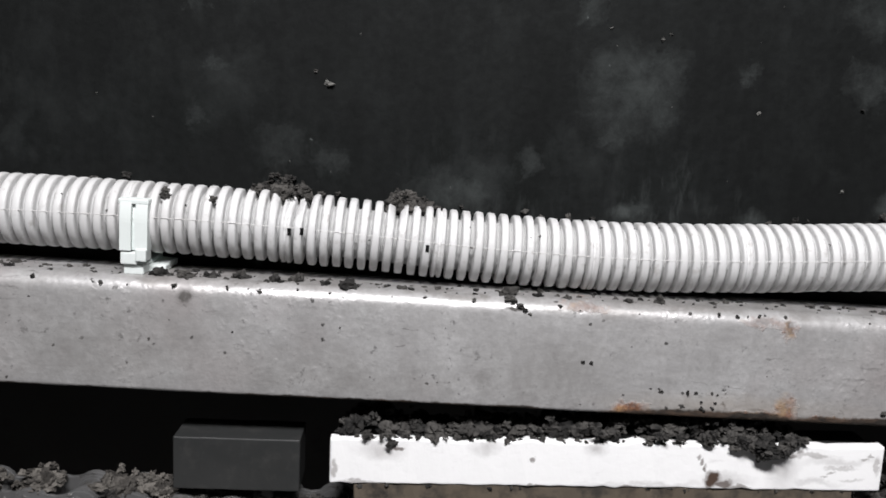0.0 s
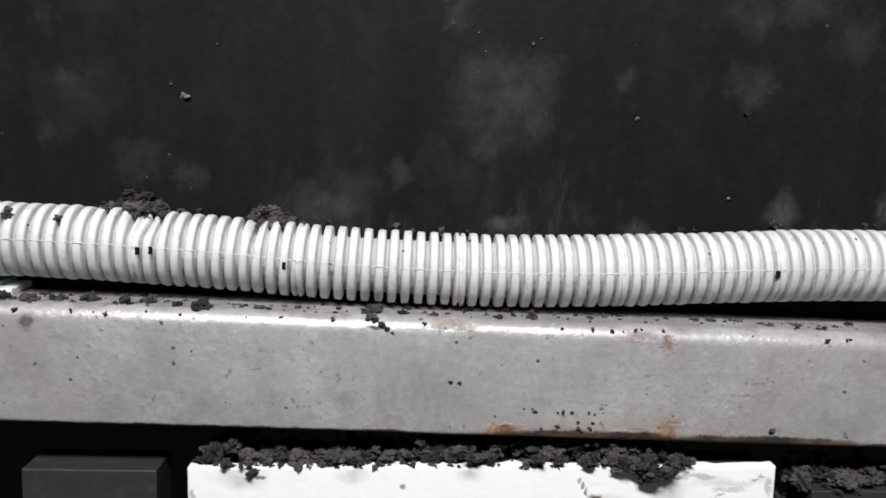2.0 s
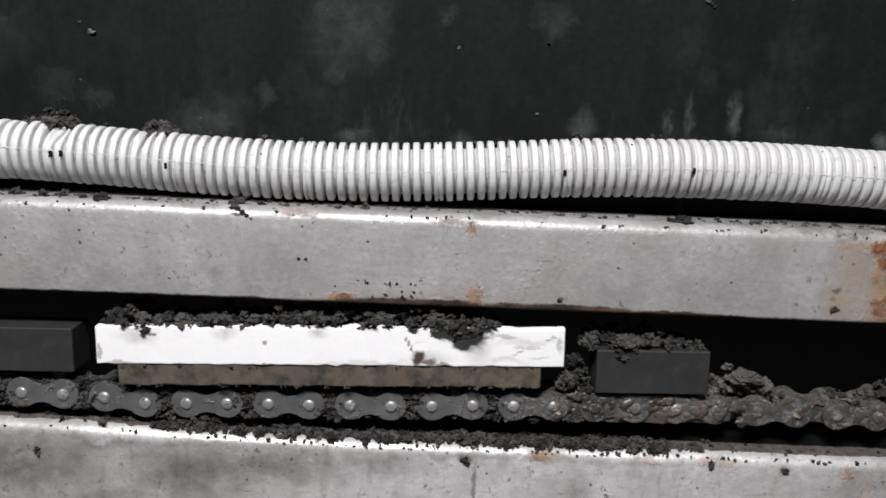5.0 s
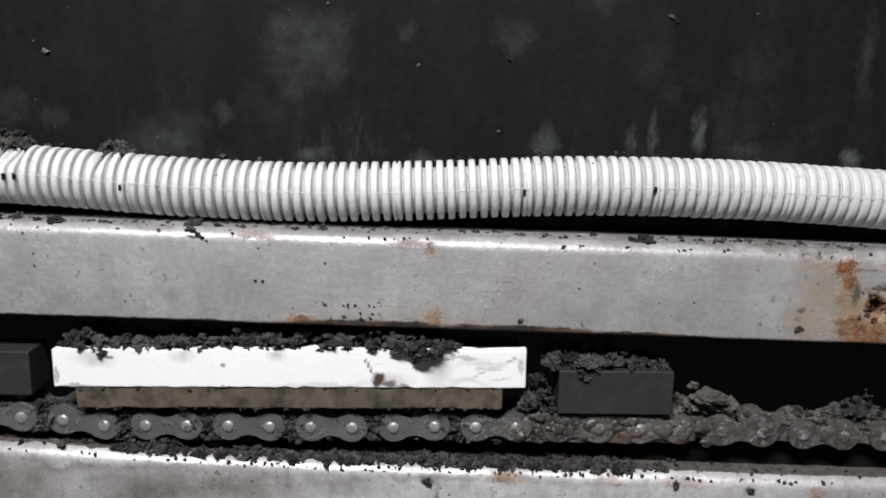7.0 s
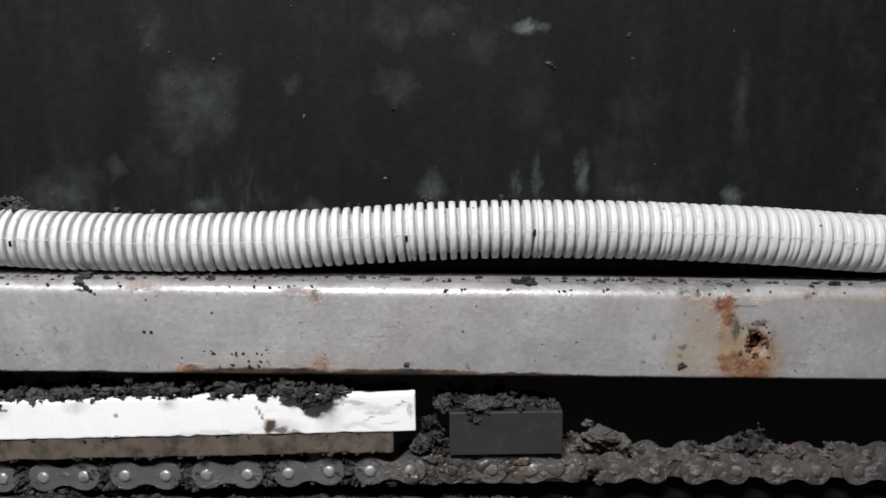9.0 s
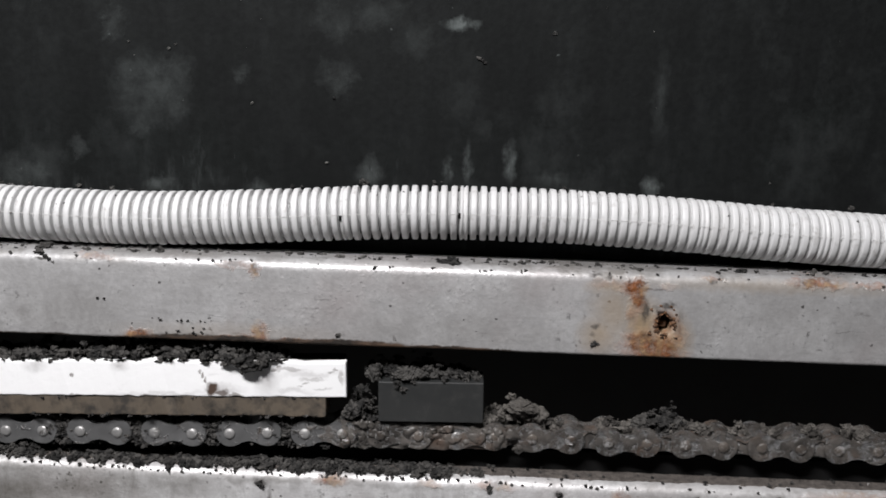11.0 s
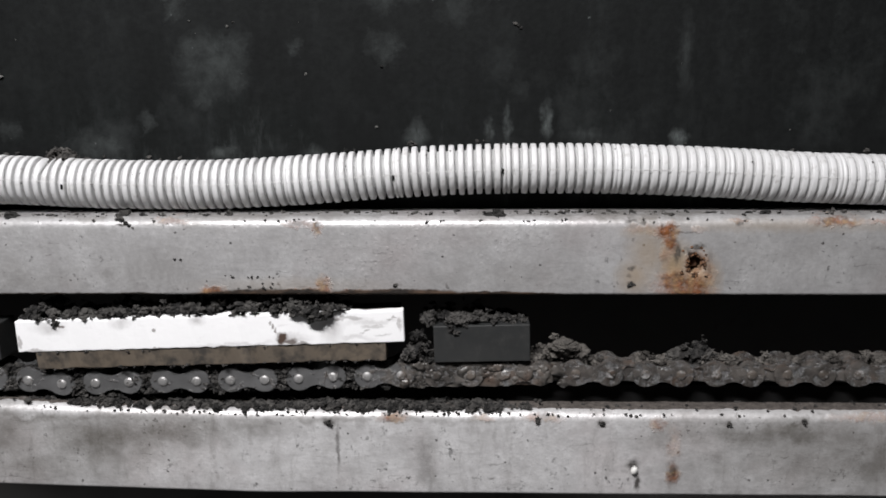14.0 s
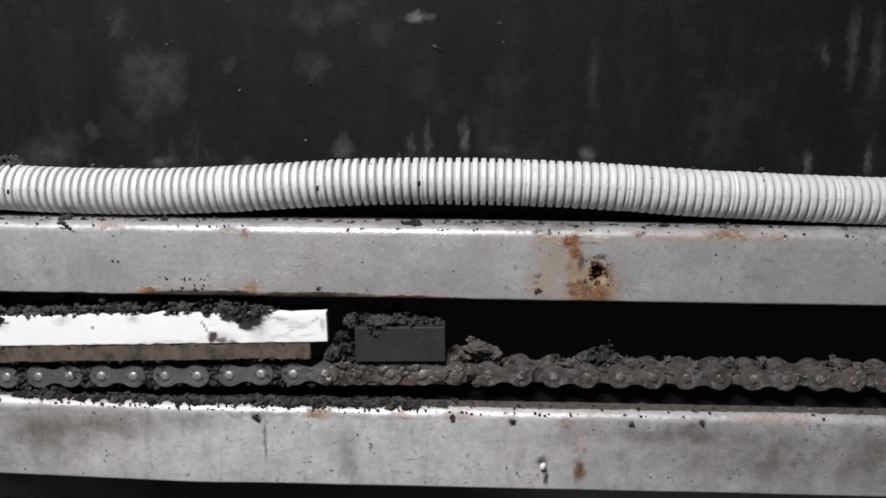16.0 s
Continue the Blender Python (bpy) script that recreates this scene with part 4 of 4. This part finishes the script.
dirt("dirt_heap", clods(rnd, [(SHIFT + 165, 4, 6.5), (SHIFT + 171, 5, 9)], 7, 15, lambda x: -31, 20), "small black dirt heap on the chain", seed=5)
spots = [(rnd.uniform(104, 330), rnd.uniform(2, 4.5), rnd.uniform(1.5, 4.0)) for _ in range(34)]
dirt("mud_crust", clods(rnd, spots, 7, 16, lambda x: along(CHAIN_Z, x) + 2.6, 10), "dried grey mud crusted along the chain", M_MUD, 6)


def mud_sheet(name, x0, x1, across, height, seed):
    """A lumpy skin of mud over a strip of the chain."""
    nx, ny = int((x1 - x0) / 0.7), len(across)
    verts, faces = [], []
    for i in range(nx):
        x = x0 + (x1 - x0) * i / (nx - 1)
        for j, u in enumerate(across):
            q = Vector((x * 0.22 + seed, u * 0.3, seed))
            n = noise.noise(q) + 0.5 * noise.noise(q * 2.3) + 0.14 * noise.noise(q * 5.1)
            verts.append(height(x, u, n))
    for i in range(nx - 1):
        for j in range(ny - 1):
            a = i * ny + j
            faces.append((a, a + ny, a + ny + 1, a + 1))
    return mesh_of(name, verts, faces, M_FILL)


M_FILL = grease_material("grey_brown_grease_mud", (0.030, 0.0275, 0.025), (0.100, 0.091, 0.082), (0.095, 0.058, 0.040))
tagged(new("mud_fill", mud_sheet("mud_fill", 66 + SHIFT, 400, [5.2 + 0.6 * k for k in range(18)],
                                 lambda x, u, n: (x, u, along(CHAIN_Z, x) + 2.3 + 2.2 * n - 0.03 * (u - 10) ** 2), 3)), "grey greasy mud filling the chain from above", "dirt", kind="stuff")
tagged(new("mud_fill", mud_sheet("mud_fill", 62 + SHIFT, 114 + SHIFT, [-4.6 + 0.5 * k for k in range(19)],
                                 lambda x, u, n: (x, 5.1 - 1.2 * n + 0.02 * u * u - max(0.0, 0.9 - abs(x - 92) / 40), along(CHAIN_Z, x) + u), 8)), "brown greasy mud caked on the chain's side", "dirt", kind="stuff")
crust = []
for _ in range(34):
    x = rnd.uniform(60, 125) + SHIFT
    crust.append((x, 4.1 + rnd.uniform(-0.1, 0.5), along(CHAIN_Z, x) + rnd.uniform(-4.0, 4.4), rnd.uniform(0.6, 2.2)))
dirt("mud_crust", crust, "brown greasy crust over the chain plates", M_FILL, 7, 0.4, True, 0.3)
spots = [(rnd.uniform(-230, -118) + SHIFT, rnd.uniform(2, 4.5), rnd.uniform(2.5, 5.5)) for _ in range(22)]
dirt("mud_crust", clods(rnd, spots, 5, 15, lambda x: along(CHAIN_Z, x) + 3.2, 14), "dried grey mud crusted along the chain", M_MUD, 8)



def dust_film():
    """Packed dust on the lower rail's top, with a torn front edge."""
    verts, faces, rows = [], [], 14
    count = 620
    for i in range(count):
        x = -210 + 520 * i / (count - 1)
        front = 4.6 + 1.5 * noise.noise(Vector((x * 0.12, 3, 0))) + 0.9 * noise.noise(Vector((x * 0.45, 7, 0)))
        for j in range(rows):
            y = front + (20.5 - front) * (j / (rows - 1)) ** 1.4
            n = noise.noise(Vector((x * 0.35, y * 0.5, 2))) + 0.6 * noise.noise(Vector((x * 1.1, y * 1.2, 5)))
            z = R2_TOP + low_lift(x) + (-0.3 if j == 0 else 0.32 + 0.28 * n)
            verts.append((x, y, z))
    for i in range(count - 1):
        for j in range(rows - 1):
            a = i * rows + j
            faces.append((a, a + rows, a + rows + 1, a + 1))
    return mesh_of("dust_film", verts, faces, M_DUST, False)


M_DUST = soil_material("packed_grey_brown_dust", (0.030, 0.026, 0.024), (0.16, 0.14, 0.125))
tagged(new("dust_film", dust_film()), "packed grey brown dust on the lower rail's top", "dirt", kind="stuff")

# crumbs between chain and lower rail, and along the lower rail's upper edge
edge = []
for _ in range(820):
    x = rnd.gauss(50, 62) if rnd.random() < 0.75 else rnd.uniform(-200, 300)
    if x > 105 and rnd.random() < 0.6:
        continue
    edge.append((x, 2.6 + 9.0 * rnd.random(), R2_TOP + low_lift(x) + rnd.uniform(-0.2, 1.1), rnd.uniform(0.3, 1.3) if x < 110 else rnd.uniform(0.2, 0.6)))
for _ in range(130):
    x = rnd.gauss(45, 75)
    edge.append((x, R2_Y + rnd.uniform(0.0, 1.0), R2_TOP + low_lift(x) - rnd.uniform(0.3, 1.8), rnd.uniform(0.15, 0.5)))
for x, w, h in ((-42, 7, 3.6), (40, 4, 2.4), (68, 5, 2.6), (-8, 6, 1.8), (-52, 4, 2.0), (12, 6, 2.0), (28, 5, 1.8), (54, 5, 2.2), (82, 5, 2.0), (96, 5, 1.6), (112, 4, 1.2)):
    edge += clods(rnd, [(x, w, h)], 2.4, 8, lambda q: R2_TOP + low_lift(q), 20)
for x, z, r in ((141, -51.2, 0.9), (142, -52.4, 0.6), (41, -51.8, 1.2), (187, -51.2, 1.0), (-91.4, -53.2, 0.9), (-91.0, -54.8, 0.8), (118, -50.2, 1.0), (214, -50.2, 1.0)):
    edge.append((x, R2_Y + 0.1, z, r))
dirt("dirt_crumbs", edge, "crumbled black dirt along the lower rail's edge", seed=9)
links = []
for _ in range(520):
    x = PIN_X0 + LINK * (2 * rnd.randint(-3, 5) + 1.5) + rnd.gauss(0, 2.6)
    links.append((x, rnd.uniform(5.0, 6.2), along(CHAIN_Z, x) + rnd.uniform(-4.6, 4.4), rnd.uniform(0.35, 1.2)))
for _ in range(160):
    x = rnd.uniform(-110, 70) + SHIFT
    links.append((x, rnd.uniform(5.6, 7.5), along(CHAIN_Z, x) + rnd.choice((-1, 1)) * rnd.uniform(3.2, 5.0), rnd.uniform(0.4, 1.2)))
dirt("dirt_crumbs", links, "black dirt packed between the chain links", seed=14)

# dirt between conduit and panel
for x, z, w, h in ((-89.0, 45.0, 7.0, 5.4), (-56.6, 43.2, 5.0, 5.4)):
    dirt("dirt_heap", clods(rnd, [(x - w * 0.35, w * 0.6, h), (x + w * 0.4, w * 0.6, h * 0.8)], 11.5, 21, lambda q, z=z: z, 30), "clump of dry dirt caught on the conduit", M_DARKSOIL, int(-x))
bits = []
for _ in range(40):
    x = rnd.uniform(-140, 260)
    bits.append((x, 21.4, along(KNOTS, x) + 7.5 + rnd.uniform(-0.5, 2.0), rnd.uniform(0.3, 0.9)))
for x, z in ((-115.8, 45.6), (-115.2, 44.4), (-103.9, 44.4)):
    bits.append((x, CON_Y - math.sqrt(max(0.1, CON_R**2 - (z - along(KNOTS, x)) ** 2)) + 0.2, z, 0.9))
for _ in range(24):
    x, a = rnd.uniform(-150, 280), radians(rnd.uniform(110, 185))
    bits.append((x, CON_Y + (CON_R - 0.1) * math.cos(a), along(KNOTS, x) + (CON_R - 0.1) * math.sin(a), rnd.uniform(0.12, 0.34)))
dirt("dirt_crumbs", bits, "dirt specks caught on the conduit", seed=10)

# specks on the upper rail's top and face
bits = []
for _ in range(460):
    x = rnd.uniform(-170, 290)
    bits.append((x, 3.0 + 8.0 * rnd.random() ** 0.7, R1_TOP + 0.02, 0.15 + 0.75 * rnd.random() ** 3))
for _ in range(60):
    x = rnd.uniform(-170, 290)
    bits.append((x, rnd.uniform(0.3, 1.2), R1_TOP - rnd.uniform(0.8, 2.2), rnd.uniform(0.2, 0.5)))
for _ in range(26):
    bits.append((rnd.uniform(-170, 290), 0.05, rnd.uniform(-1, 20), rnd.uniform(0.1, 0.24)))
for _ in range(20):
    bits.append((rnd.gauss(18, 6), 0.05, rnd.uniform(-0.5, 5) , rnd.uniform(0.22, 0.55)))
for x, z, r in ((-11, 10.6, 0.5), (-9, 10.2, 0.5), (66.8, 1, 0.7), (149.5, 1.4, 0.9), (-30, 24.9, 1.2), (-27.6, 23.6, 0.7), (-26.2, 22.6, 0.6), (-25.2, 21.8, 0.5)):
    bits.append((x, 0.15 if z < 24 else 1.6, z, r))
for x in (-116, -110, -104, -97, -88, -83, -30, 8, 99, 103, 196, -70):
    bits.append((x, rnd.uniform(4, 7), R1_TOP + 0.1, rnd.uniform(1.0, 1.6)))
dirt("dirt_specks", bits, "black dirt specks on the upper rail", seed=11)
bits = [(109.6, 21.9, 90.9, 0.7), (110.6, 21.9, 90.2, 0.6), (111.5, 21.9, 89.6, 0.5), (61.7, 21.9, 76.7, 0.5), (-82, 21.9, 77, 0.5)]
dirt("dirt_specks", bits, "small black chips stuck to the panel", seed=12)
bits = [(-78.4, 21.9, 74.1, 0.75), (6.5, 21.9, 91.1, 0.55), (8.5, 21.9, 92.5, 0.4), (134, 21.9, 99.7, 0.5), (59.3, 21.9, 54.9, 0.4), (-7, 21.9, 93, 0.35), (34, 21.9, 74, 0.4)]
for _ in range(22):
    bits.append((rnd.uniform(-150, 280), 21.95, rnd.uniform(46, 130), rnd.uniform(0.1, 0.22)))
M_PALE = soil_material("pale_grit", (0.06, 0.06, 0.057), (0.15, 0.147, 0.138))
dirt("grit_specks", bits, "pale grit specks stuck to the panel", M_PALE, 13)
